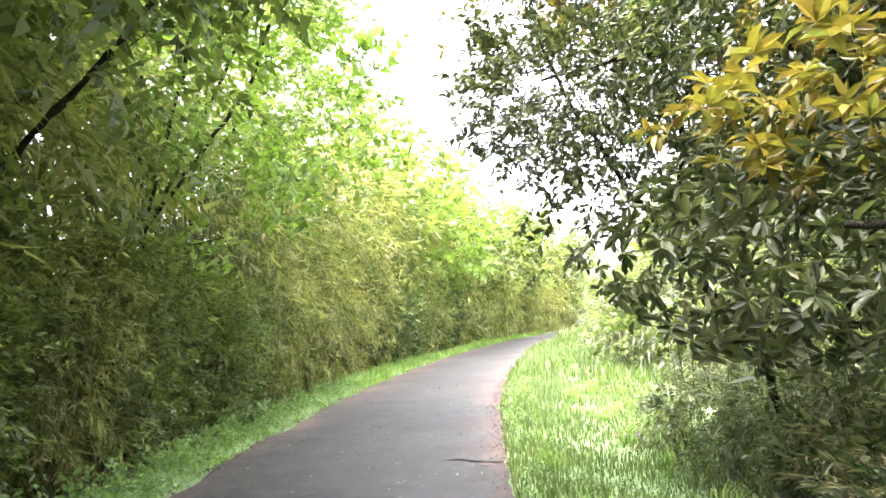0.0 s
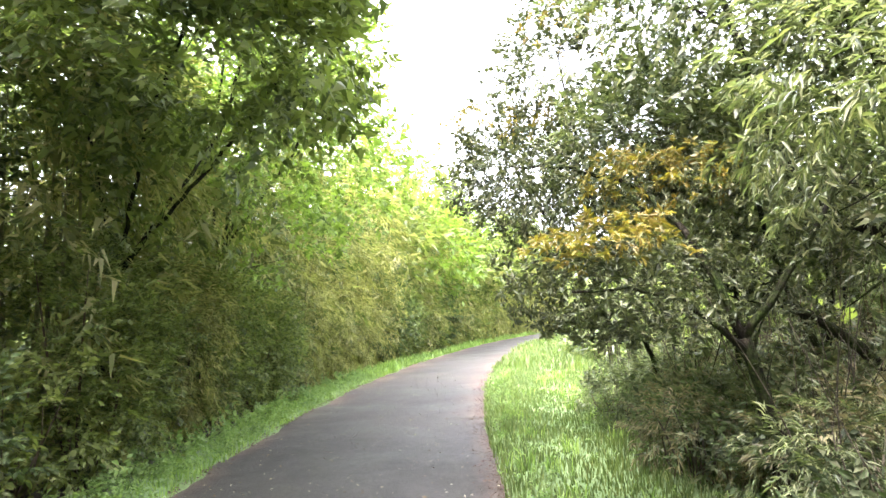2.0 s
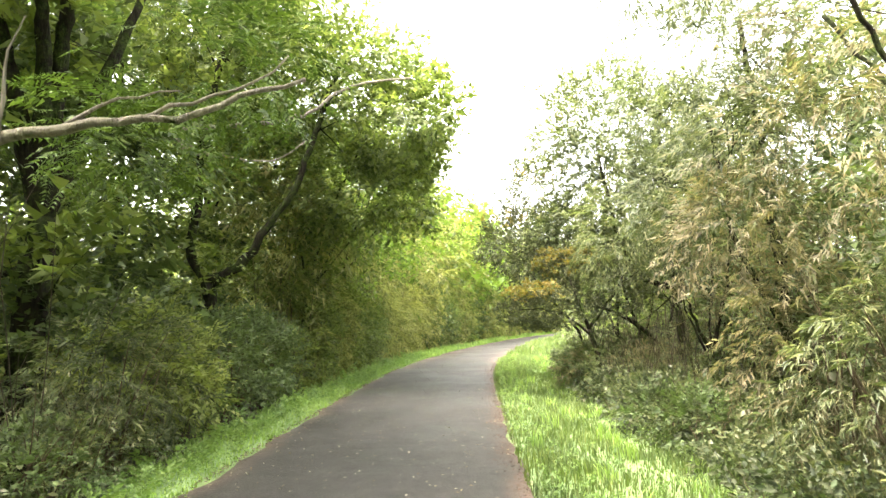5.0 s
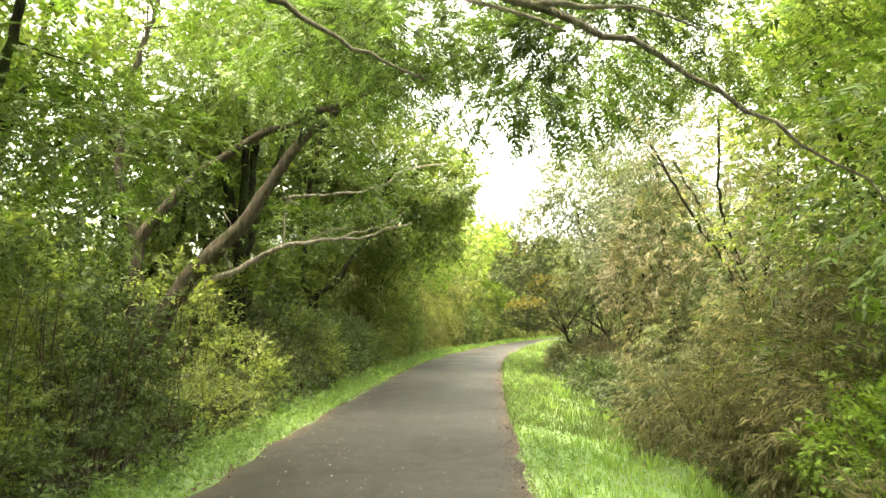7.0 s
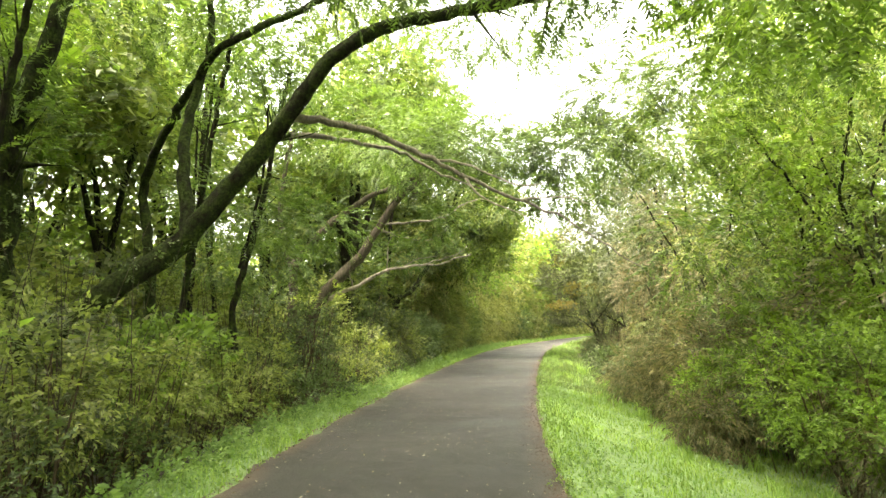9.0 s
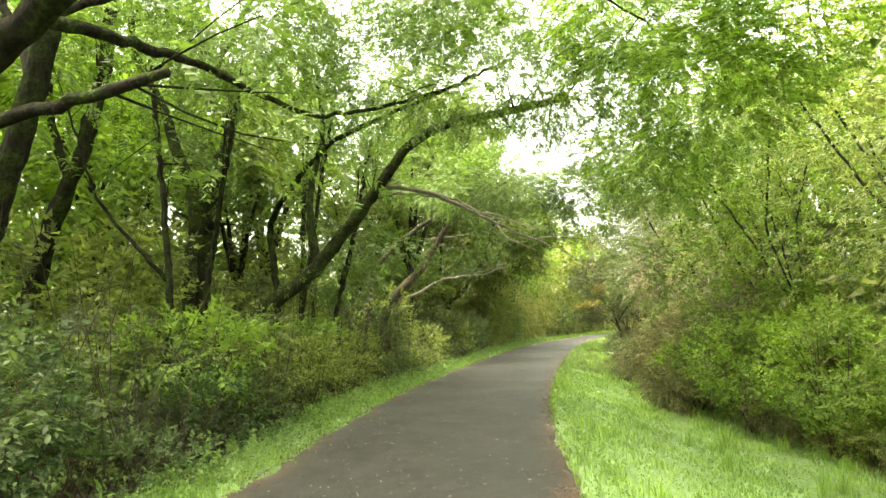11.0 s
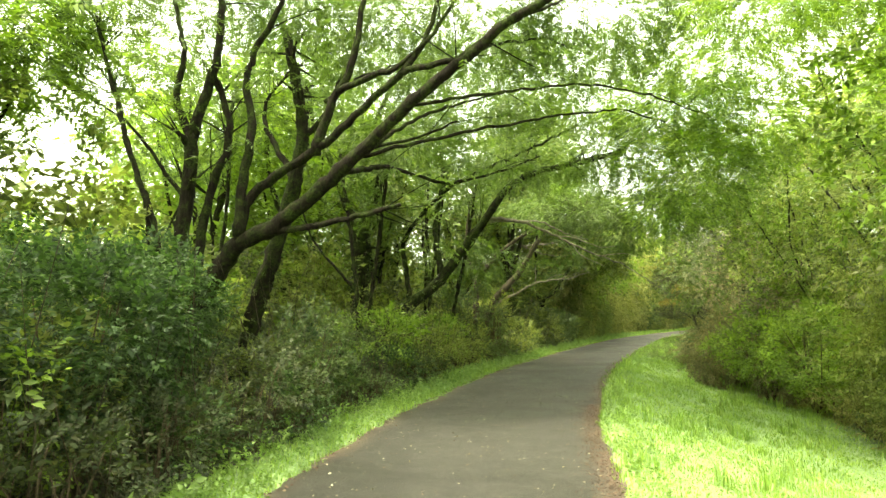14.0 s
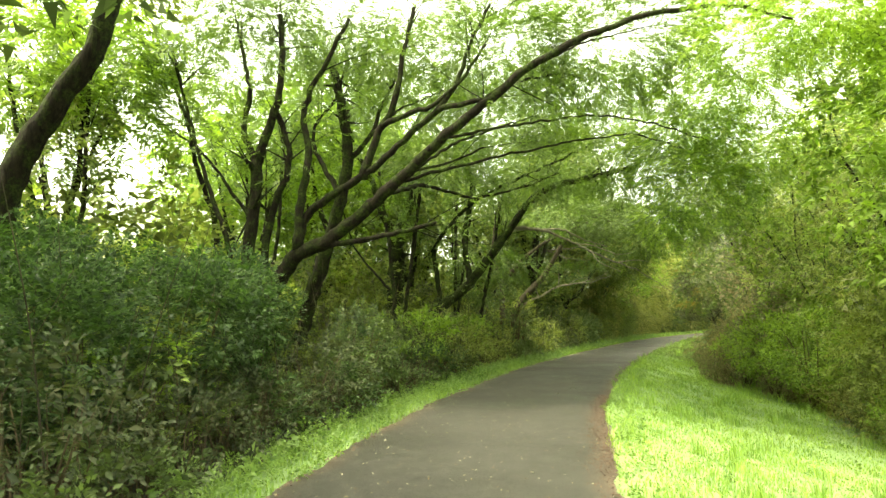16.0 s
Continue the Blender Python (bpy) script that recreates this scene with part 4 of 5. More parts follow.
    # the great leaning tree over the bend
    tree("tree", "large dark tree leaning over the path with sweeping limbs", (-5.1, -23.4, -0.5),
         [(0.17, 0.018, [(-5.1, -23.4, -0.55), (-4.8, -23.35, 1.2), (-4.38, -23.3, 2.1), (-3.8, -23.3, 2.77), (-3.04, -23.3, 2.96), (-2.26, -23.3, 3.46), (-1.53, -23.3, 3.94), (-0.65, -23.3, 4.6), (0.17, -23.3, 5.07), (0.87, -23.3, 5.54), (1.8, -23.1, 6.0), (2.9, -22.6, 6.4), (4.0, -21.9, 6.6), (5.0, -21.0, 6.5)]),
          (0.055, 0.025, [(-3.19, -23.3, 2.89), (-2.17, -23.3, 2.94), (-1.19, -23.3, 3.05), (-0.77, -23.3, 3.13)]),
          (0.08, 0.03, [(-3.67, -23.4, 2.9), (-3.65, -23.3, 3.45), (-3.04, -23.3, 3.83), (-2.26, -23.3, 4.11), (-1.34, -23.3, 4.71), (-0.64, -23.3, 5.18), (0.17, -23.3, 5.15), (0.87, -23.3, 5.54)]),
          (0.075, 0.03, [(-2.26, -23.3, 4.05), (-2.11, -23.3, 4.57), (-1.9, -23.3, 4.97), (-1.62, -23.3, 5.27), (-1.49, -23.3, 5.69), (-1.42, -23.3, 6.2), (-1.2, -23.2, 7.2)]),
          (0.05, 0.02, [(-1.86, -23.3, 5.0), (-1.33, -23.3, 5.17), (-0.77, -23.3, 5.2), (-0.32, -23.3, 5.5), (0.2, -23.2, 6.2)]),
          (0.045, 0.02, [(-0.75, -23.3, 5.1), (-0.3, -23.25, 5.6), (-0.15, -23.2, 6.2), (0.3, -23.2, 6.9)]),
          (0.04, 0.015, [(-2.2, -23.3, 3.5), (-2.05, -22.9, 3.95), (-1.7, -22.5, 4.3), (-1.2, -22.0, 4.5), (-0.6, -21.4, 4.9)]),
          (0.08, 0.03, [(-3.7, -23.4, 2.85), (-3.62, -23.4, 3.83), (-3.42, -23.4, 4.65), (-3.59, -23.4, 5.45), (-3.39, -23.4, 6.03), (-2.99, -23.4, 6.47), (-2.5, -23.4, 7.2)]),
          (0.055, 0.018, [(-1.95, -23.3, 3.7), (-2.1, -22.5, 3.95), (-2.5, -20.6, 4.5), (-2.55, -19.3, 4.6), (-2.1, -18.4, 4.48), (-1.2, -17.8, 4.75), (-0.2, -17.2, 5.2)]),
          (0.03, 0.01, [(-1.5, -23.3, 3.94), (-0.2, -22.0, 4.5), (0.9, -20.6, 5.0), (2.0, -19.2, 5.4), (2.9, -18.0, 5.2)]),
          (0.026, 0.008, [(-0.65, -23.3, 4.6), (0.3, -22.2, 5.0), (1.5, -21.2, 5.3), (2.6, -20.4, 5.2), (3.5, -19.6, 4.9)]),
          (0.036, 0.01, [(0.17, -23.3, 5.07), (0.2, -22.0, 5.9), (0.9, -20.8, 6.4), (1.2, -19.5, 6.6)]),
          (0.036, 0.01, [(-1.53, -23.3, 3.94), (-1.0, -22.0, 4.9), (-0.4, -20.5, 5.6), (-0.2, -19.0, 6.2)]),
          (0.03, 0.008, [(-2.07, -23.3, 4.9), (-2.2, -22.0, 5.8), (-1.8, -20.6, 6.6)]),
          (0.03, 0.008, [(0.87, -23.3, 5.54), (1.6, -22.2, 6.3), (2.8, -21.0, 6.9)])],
         # the M_BRIGHT boughs over the bank carry sunlight in their leaf colour
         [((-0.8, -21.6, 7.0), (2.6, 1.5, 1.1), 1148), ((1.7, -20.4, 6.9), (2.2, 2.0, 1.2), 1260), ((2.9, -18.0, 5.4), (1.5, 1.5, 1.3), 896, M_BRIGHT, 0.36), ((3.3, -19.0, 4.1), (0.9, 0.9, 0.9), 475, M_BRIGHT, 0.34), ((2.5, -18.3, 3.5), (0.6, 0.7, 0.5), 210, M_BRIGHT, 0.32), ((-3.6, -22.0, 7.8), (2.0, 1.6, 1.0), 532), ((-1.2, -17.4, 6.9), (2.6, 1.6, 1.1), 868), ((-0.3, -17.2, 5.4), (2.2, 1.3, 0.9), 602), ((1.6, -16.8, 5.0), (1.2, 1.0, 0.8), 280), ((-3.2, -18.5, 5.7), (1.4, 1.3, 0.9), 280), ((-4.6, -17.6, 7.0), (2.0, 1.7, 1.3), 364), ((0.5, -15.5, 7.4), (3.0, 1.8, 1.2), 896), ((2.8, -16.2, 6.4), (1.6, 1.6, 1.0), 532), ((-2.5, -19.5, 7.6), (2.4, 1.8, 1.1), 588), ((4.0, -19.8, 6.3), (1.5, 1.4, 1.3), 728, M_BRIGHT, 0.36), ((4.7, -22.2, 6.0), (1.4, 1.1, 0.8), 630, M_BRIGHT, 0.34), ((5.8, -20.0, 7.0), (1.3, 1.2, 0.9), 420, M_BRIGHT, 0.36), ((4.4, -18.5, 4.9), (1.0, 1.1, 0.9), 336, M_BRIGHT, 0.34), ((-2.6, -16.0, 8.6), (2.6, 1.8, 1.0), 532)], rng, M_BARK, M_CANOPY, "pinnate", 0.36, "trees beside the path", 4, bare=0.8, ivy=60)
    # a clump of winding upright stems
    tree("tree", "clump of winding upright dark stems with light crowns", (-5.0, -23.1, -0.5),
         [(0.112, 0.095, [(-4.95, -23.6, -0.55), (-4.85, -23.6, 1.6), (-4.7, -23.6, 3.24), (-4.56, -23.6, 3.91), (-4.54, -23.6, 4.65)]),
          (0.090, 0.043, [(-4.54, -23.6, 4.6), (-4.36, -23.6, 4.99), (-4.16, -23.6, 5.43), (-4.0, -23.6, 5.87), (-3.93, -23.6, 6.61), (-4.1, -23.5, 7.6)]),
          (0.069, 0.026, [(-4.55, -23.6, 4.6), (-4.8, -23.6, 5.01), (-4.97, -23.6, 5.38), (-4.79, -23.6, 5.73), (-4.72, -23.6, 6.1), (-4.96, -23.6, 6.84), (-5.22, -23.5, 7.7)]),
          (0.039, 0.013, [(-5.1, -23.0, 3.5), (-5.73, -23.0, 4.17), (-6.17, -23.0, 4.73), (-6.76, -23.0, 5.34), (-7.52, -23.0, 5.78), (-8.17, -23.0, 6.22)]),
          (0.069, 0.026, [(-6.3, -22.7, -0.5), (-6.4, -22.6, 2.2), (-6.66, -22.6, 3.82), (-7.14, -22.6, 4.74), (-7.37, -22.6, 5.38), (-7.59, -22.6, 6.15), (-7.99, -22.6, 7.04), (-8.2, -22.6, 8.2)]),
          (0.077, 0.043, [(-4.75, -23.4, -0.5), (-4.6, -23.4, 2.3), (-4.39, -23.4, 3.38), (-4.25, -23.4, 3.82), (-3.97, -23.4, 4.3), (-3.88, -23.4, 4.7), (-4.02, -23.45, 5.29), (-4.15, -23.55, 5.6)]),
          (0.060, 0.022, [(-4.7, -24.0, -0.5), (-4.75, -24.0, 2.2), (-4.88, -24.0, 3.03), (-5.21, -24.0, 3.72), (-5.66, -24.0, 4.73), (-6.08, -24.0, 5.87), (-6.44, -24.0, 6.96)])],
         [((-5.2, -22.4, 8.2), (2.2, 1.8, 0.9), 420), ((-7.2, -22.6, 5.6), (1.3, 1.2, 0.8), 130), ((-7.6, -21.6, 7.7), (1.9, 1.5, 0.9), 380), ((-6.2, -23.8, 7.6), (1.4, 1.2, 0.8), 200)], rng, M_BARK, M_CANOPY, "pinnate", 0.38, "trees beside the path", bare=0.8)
    # stout dark trunk close behind the great tree
    tree("tree", "stout dark leaning trunk close behind the largest tree", (-5.9, -21.1, -0.5),
         [(0.17, 0.08, [(-5.95, -21.1, -0.55), (-5.4, -21.1, 1.26), (-5.14, -21.1, 2.02), (-4.87, -21.1, 2.68), (-4.65, -21.1, 3.22), (-4.42, -21.1, 3.87), (-4.22, -21.1, 4.52), (-4.09, -21.1, 5.18), (-4.17, -21.1, 6.0), (-4.34, -21.1, 6.7), (-4.6, -21.0, 7.6)]),
          (0.07, 0.02, [(-4.3, -21.1, 4.3), (-4.9, -20.8, 5.0), (-5.5, -20.6, 5.8), (-5.5, -20.5, 6.4), (-4.9, -20.4, 7.0)]),
          (0.06, 0.02, [(-4.12, -21.1, 5.1), (-3.6, -20.9, 5.7), (-3.4, -20.7, 6.5), (-3.0, -20.5, 7.4)])],
         [((-4.6, -20.6, 7.8), (1.8, 1.5, 0.8), 340)], rng, M_BARK, M_CANOPY, "pinnate", 0.36, "trees beside the path", bare=0.8, ivy=130)
    # reddish leaning trunk and slender stems deeper in the wood
    tree("tree", "reddish leaning woodland trunk with a light crown", (-8.3, -18.1, -0.6),
         [(0.17, 0.09, [(-8.3, -18.1, -0.65), (-7.83, -18.0, 1.34), (-7.4, -18.0, 2.7), (-7.13, -18.0, 3.52), (-6.7, -18.0, 4.3), (-6.4, -17.8, 6.0), (-6.6, -17.5, 8.0)]),
          (0.08, 0.03, [(-6.9, -18.0, 4.0), (-7.6, -17.8, 5.4), (-7.9, -17.6, 7.4)])],
         [((-7.0, -17.4, 8.4), (2.2, 2.0, 1.1), 380)], rng, M_BARK, M_CANOPY, "pinnate", 0.42, "trees beside the path", bare=0.75, ivy=90)
    for x, y, tx, ty, h in ((-4.9, -16.9, 0.5, 0.2, 6.5), (-5.3, -12.6, 0.8, 0.1, 7.0), (-4.5, -18.8, -0.4, 0.3, 6.0), (-7.2, -20.4, 0.3, 0.4, 7.5), (-4.4, -12.0, 0.6, 0.4, 6.5), (-6.4, -10.6, 0.3, 0.1, 8.0), (-7.0, -8.8, -0.3, 0.3, 8.0), (-6.3, -25.8, -0.5, 0.2, 7.0)):
        z = float(ground_z(x, y))
        k = rng.uniform(-0.25, 0.25, 4)
        tree("tree", "slender winding woodland tree with a bare stem", (x, y, z),
             [(0.06, 0.03, [(x, y, z - 0.05), (x + k[0], y + k[1], z + h * 0.3), (x + tx * 0.5 + k[2], y + ty * 0.5, z + h * 0.6), (x + tx, y + ty, z + h)]),
              (0.03, 0.012, [(x + k[0] * 0.9 + tx * 0.2, y + k[1], z + h * 0.42), (x + tx + k[3] * 2, y - 0.3, z + h * 0.62), (x + tx * 1.5 + k[3] * 3, y - 0.5, z + h * 0.85)])],
             [((x + tx, y + ty, z + h), (1.3, 1.3, 0.7), 130)], rng, M_BARK, M_CANOPY, "pinnate", 0.42, "slender trees in the wood", 6, 0.9, 0.6)
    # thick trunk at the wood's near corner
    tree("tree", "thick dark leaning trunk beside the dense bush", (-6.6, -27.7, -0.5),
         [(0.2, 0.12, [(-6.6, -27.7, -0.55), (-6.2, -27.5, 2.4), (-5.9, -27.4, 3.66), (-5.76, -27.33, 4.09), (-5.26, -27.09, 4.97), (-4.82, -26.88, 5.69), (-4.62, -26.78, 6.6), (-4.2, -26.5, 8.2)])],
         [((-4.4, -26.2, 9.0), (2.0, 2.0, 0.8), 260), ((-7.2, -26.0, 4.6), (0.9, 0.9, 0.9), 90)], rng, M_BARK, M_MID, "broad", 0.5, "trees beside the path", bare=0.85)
    # woodland behind: x, y, height, spread, lean over the path, lowest leaf's share of the height
    for x, y, h, s, lean, low, leaf, kind, lab in (
            (-11.5, -12.0, 13.0, 3.0, 0, 0.5, M_BRIGHT, "broad", "tall woodland tree with a high dense crown"),
            (-10.5, -5.0, 13.0, 3.0, 0, 0.45, M_BRIGHT, "broad", "tall woodland tree with a high dense crown"),
            (-5.8, -3.0, 12.0, 2.4, 0.6, 0.55, M_MID, "broad", "tall woodland tree with a high dense crown"),
            (-6.8, 4.0, 12.5, 2.6, 0.6, 0.5, M_MID, "broad", "tall woodland tree with a high dense crown"),
            (7.6, -5.4, 10.5, 2.2, -0.5, 0.5, M_WOOD_LIGHTENED, "broad", "tall leafy tree beyond the bank"),
            (8.4, -12.6, 10.0, 2.2, -0.5, 0.5, M_WOOD_LIGHTENED, "broad", "tall leafy tree beyond the bank"),
            # the next five are added to shade the path's end; mostly unseen
            (-4.9, -30.6, 10.0, 2.6, 1.6, 0.5, M_DARK, "broad", "leafy tree at the wood's near corner"),
            (11.5, -33.0, 8.5, 2.6, -0.6, 0.3, M_MID, "broad", "leafy tree beyond the bank"),
            (8.6, -28.0, 10.5, 2.8, -2.0, 0.6, M_MID, "broad", "added tall leafy tree shading the bank"),
            (-3.6, -34.0, 10.5, 2.8, 2.4, 0.6, M_MID, "broad", "added tall leafy tree shading the path"),
            (-1.5, -39.0, 9.5, 2.8, 1.6, 0.4, M_MID, "broad", "added leafy tree shading the path's bend"),
            (-9.9, -14.1, 9.0, 2.4, 0, 0.5, M_BRIGHT, "broad", "tall woodland tree behind the path's edge"),
            (-9.2, -18.6, 9.5, 2.4, 0, 0.6, M_BRIGHT, "pinnate", "light-crowned woodland tree behind the path"),
            (-8.2, -10.5, 9.0, 2.3, 0, 0.45, M_MID, "broad", "tall woodland tree behind the path's edge"),
            (-8.4, -25.0, 9.0, 1.8, 0, 0.65, M_BRIGHT, "pinnate", "slender woodland tree with a high crown"),
            (-13.5, -15.0, 9.5, 2.8, 0, 0.4, M_BRIGHT, "broad", "tall woodland tree behind the path's edge"),
            (-12.5, -8.0, 9.5, 2.8, 0, 0.35, M_MID, "broad", "tall woodland tree behind the path's edge"),
            (-8.0, -3.5, 9.0, 2.4, 0, 0.4, M_MID, "broad", "tall woodland tree behind the path's edge"),
            (-7.6, 0.2, 8.5, 1.9, 0.0, 0.3, M_DARK, "broad", "dark evergreen tree behind the path's edge"),
            (-4.7, 5.2, 8.5, 2.1, 1.5, 0.35, M_MID, "broad", "leafy tree leaning out of the hedge"),
            (-4.3, 8.6, 8.5, 2.1, 1.3, 0.35, M_BRIGHT, "broad", "fresh green tree rising out of the hedge"),
            (-7.8, 3.0, 9.5, 2.4, 0, 0.35, M_MID, "broad", "tall woodland tree behind the hedge"),
            (-5.0, 13.2, 10.0, 2.4, 0.5, 0.3, M_MID, "broad", "leafy tree rising out of the hedge"),
            (-8.0, 9.5, 10.0, 2.6, 0, 0.3, M_MID, "broad", "tall woodland tree behind the hedge"),
            (-4.0, 18.5, 9.0, 2.4, 0.3, 0.3, M_BAMBOO, "bamboo", "yellowish tree rising out of the hedge"),
            (-2.6, 24.0, 9.5, 2.6, 0, 0.3, M_MID, "broad", "leafy tree rising out of the hedge"),
            (-1.0, 30.0, 9.5, 2.7, 0, 0.3, M_BRIGHT, "broad", "fresh green tree rising out of the hedge"),
            (0.6, 36.5, 9.0, 2.8, 0, 0.3, M_MID, "broad", "leafy tree rising out of the hedge"),
            (4.0, 44.0, 9.0, 3.0, 0, 0.2, M_MID, "broad", "far leafy tree beside the path"),
            (10.0, 56.0, 9.5, 3.5, 0, 0.2, M_MID, "broad", "far leafy tree beside the path"),
            (20.0, 54.0, 8.0, 3.5, 0, 0.15, M_MID, "broad", "far leafy tree across the bend"),
            (14.0, 42.0, 5.0, 2.8, 0, 0.15, M_BRIGHT, "broad", "far low tree across the bend"),
            (11.5, 27.0, 7.0, 2.6, 0, 0.2, M_MID, "broad", "leafy tree beyond the bank"),
            (9.5, 18.0, 7.5, 2.6, 0, 0.2, M_OLIVE, "broad", "leafy tree beyond the bank"),
            (7.4, 9.0, 7.5, 2.4, 0, 0.25, M_OLIVE, "broad", "greyish tree beyond the bank"),
            (7.2, 3.5, 8.0, 2.3, 0, 0.3, M_OLIVE, "bamboo", "greyish drooping tree beyond the bank"),
            (5.4, -4.8, 7.5, 2.0, -0.7, 0.25, M_DRY, "bamboo", "drooping grey-green bamboo-like tree beside the bank"),
            (6.2, -8.2, 7.5, 2.0, -0.6, 0.3, M_WOOD_LIGHTENED, "broad", "leafy tree beyond the bank"),
            (6.2, -11.8, 7.5, 2.1, -0.7, 0.35, M_BRIGHT, "broad", "fresh green tree leaning over the bank"),
            (7.6, -15.0, 8.0, 2.2, -0.9, 0.2, M_WOOD_LIGHTENED, "bamboo", "fresh green tree beyond the bank"),
            (7.4, -8.0, 9.5, 2.6, -0.3, 0.4, M_BRIGHT, "pinnate", "tall light-crowned tree beyond the bank"),
            (7.6, -18.2, 6.0, 2.0, -0.4, 0.15, M_WOOD_LIGHTENED, "bamboo", "green bamboo-like tree beyond the bank"),
            (7.2, -20.6, 8.0, 2.0, -0.3, 0.3, M_BRIGHT, "broad", "fresh green tree at the bank's foot"),
            (11.5, -11.0, 11.0, 3.0, 0, 0.35, M_MID, "broad", "tall leafy tree behind the bank's thicket"),
            (12.0, -3.5, 11.0, 3.0, 0, 0.35, M_MID, "broad", "tall leafy tree behind the bank's thicket"),
            (10.6, 3.0, 10.0, 2.8, 0, 0.3, M_OLIVE, "broad", "tall greyish tree behind the bank's thicket"),
            (9.0, -16.6, 9.5, 2.2, -0.6, 0.4, M_BRIGHT, "broad", "tall fresh green tree beyond the bank"),
            (10.0, -20.6, 9.0, 2.2, -0.6, 0.35, M_BRIGHT, "pinnate", "tall light-crowned tree leaning over the bank")):
        far, close = y > 20, -24 < y < 10 and -5.5 < x < 9.5
        plain_tree(rng, x, y, h, s, leaf, kind, lab, 280 if far else 1000 if 3 < y < 10 and x < 0 else (950 if kind == "bamboo" or x > 0 else 600) if close else 420, 1.35 if far else (0.34 if kind == "bamboo" else 0.52 if x > 7 else 0.37 if x > 0 else 0.5) if close else 0.84, lean=lean, low=low, girth=0.25 if x > 5 and y < -3 else 0.22 if y > 3 and x < 0 else 0.8)
    # right side, near the start: greyish trees with bare lower stems
    tree("tree", "grey-green tree with crooked bare lower limbs", (4.3, 2.4, -0.3),
         [(0.075, 0.06, [(4.3, 2.4, -0.35), (4.25, 2.45, 1.2), (4.2, 2.5, 2.2)]),
          (0.07, 0.02, [(4.2, 2.5, 2.0), (3.7, 2.7, 2.1), (3.3, 2.9, 2.7), (3.1, 3.0, 3.8), (2.9, 3.2, 5.2)]),
          (0.08, 0.02, [(4.2, 2.5, 2.2), (4.4, 2.5, 3.4), (4.1, 2.6, 4.8), (4.2, 2.6, 6.2)]),
          (0.06, 0.02, [(4.3, 2.4, 0.2), (3.7, 2.6, 1.0), (3.1, 2.9, 1.5), (2.6, 3.2, 1.7)])],
         [((3.2, 3.6, 5.3), (1.8, 1.8, 1.9), 1500), ((2.5, 4.0, 3.2), (1.2, 1.2, 0.9), 620), ((3.6, 3.4, 2.6), (1.3, 1.2, 0.8), 420), ((4.8, 2.4, 4.2), (1.2, 1.4, 1.3), 420)], rng, M_BARK, M_OLIVE, "broad", 0.34, "trees below the bank", bare=0.7)
    tree("tree", "leaning grey trunk in the thicket below the bank", (5.9, 2.4, -0.5),
         [(0.085, 0.04, [(5.9, 2.4, -0.55), (5.4, 2.6, 0.9), (4.75, 2.7, 2.1), (4.35, 2.8, 3.2), (4.2, 3.0, 5.2)])],
         [((4.6, 3.2, 5.6), (1.3, 1.3, 0.9), 200)], rng, M_BARK, M_OLIVE, "broad", 0.5, "trees below the bank", bare=0.75)
    for x, y, tx in ((3.7, 3.4, -0.5), (3.4, 4.4, 0.3), (4.1, 0.9, -0.4), (3.9, -0.2, 0.5), (4.9, 4.8, -0.3), (5.2, 0.3, 0.3)):
        z = float(ground_z(x, y))
        k = rng.uniform(-0.2, 0.2, 4)
        tree("tree", "thin crooked grey sapling below the bank", (x, y, z),
             [(0.035, 0.018, [(x, y, z - 0.05), (x + k[0], y + k[1], z + 1.1), (x + tx * 0.6 + k[2], y, z + 2.2), (x + tx, y + k[3], z + 3.4)]),
              (0.02, 0.01, [(x + k[0], y + k[1], z + 1.1), (x - tx * 0.6, y + 0.2, z + 1.8), (x - tx, y + 0.3, z + 2.8)])],
             [((x + tx * 0.7, y, z + 3.6), (0.9, 0.9, 0.6), 130)], rng, M_BARK, M_OLIVE, "broad", 0.28, "saplings below the bank", 5, 0.7, 0.55)
    tree("tree", "drooping half-dry narrow-leaved tree with several thin trunks", (4.7, -1.6, -0.5),
         [(0.065, 0.03, [(4.7, -1.6, -0.55), (4.5, -1.5, 1.6), (4.4, -1.4, 3.6), (4.3, -1.2, 6.0)]),
          (0.055, 0.02, [(4.9, -1.9, -0.5), (4.3, -1.7, 1.3), (3.9, -1.4, 2.4), (3.7, -1.2, 4.4)]),
          (0.05, 0.02, [(4.6, -1.3, -0.5), (4.7, -0.9, 2.2), (4.5, -0.6, 5.0)])],
         [((4.3, -1.2, 5.4), (1.7, 2.0, 1.7), 520, M_OLIVE, 0.42), ((2.9, -3.4, 6.4), (1.3, 1.4, 1.0), 420, M_OLIVE, 0.42), ((3.8, -2.2, 3.9), (0.9, 1.3, 1.1), 330, M_OLIVE, 0.36), ((3.6, -2.0, 2.5), (0.9, 1.3, 1.0), 380, M_DRY, 0.36), ((3.3, -0.4, 3.3), (0.8, 1.1, 0.9), 300, M_OLIVE, 0.32), ((2.7, 0.7, 2.9), (0.7, 1.0, 0.9), 260, M_OLIVE, 0.3)], rng, M_BARK, M_OLIVE, "bamboo", 0.4, "trees below the bank", bare=0.7)


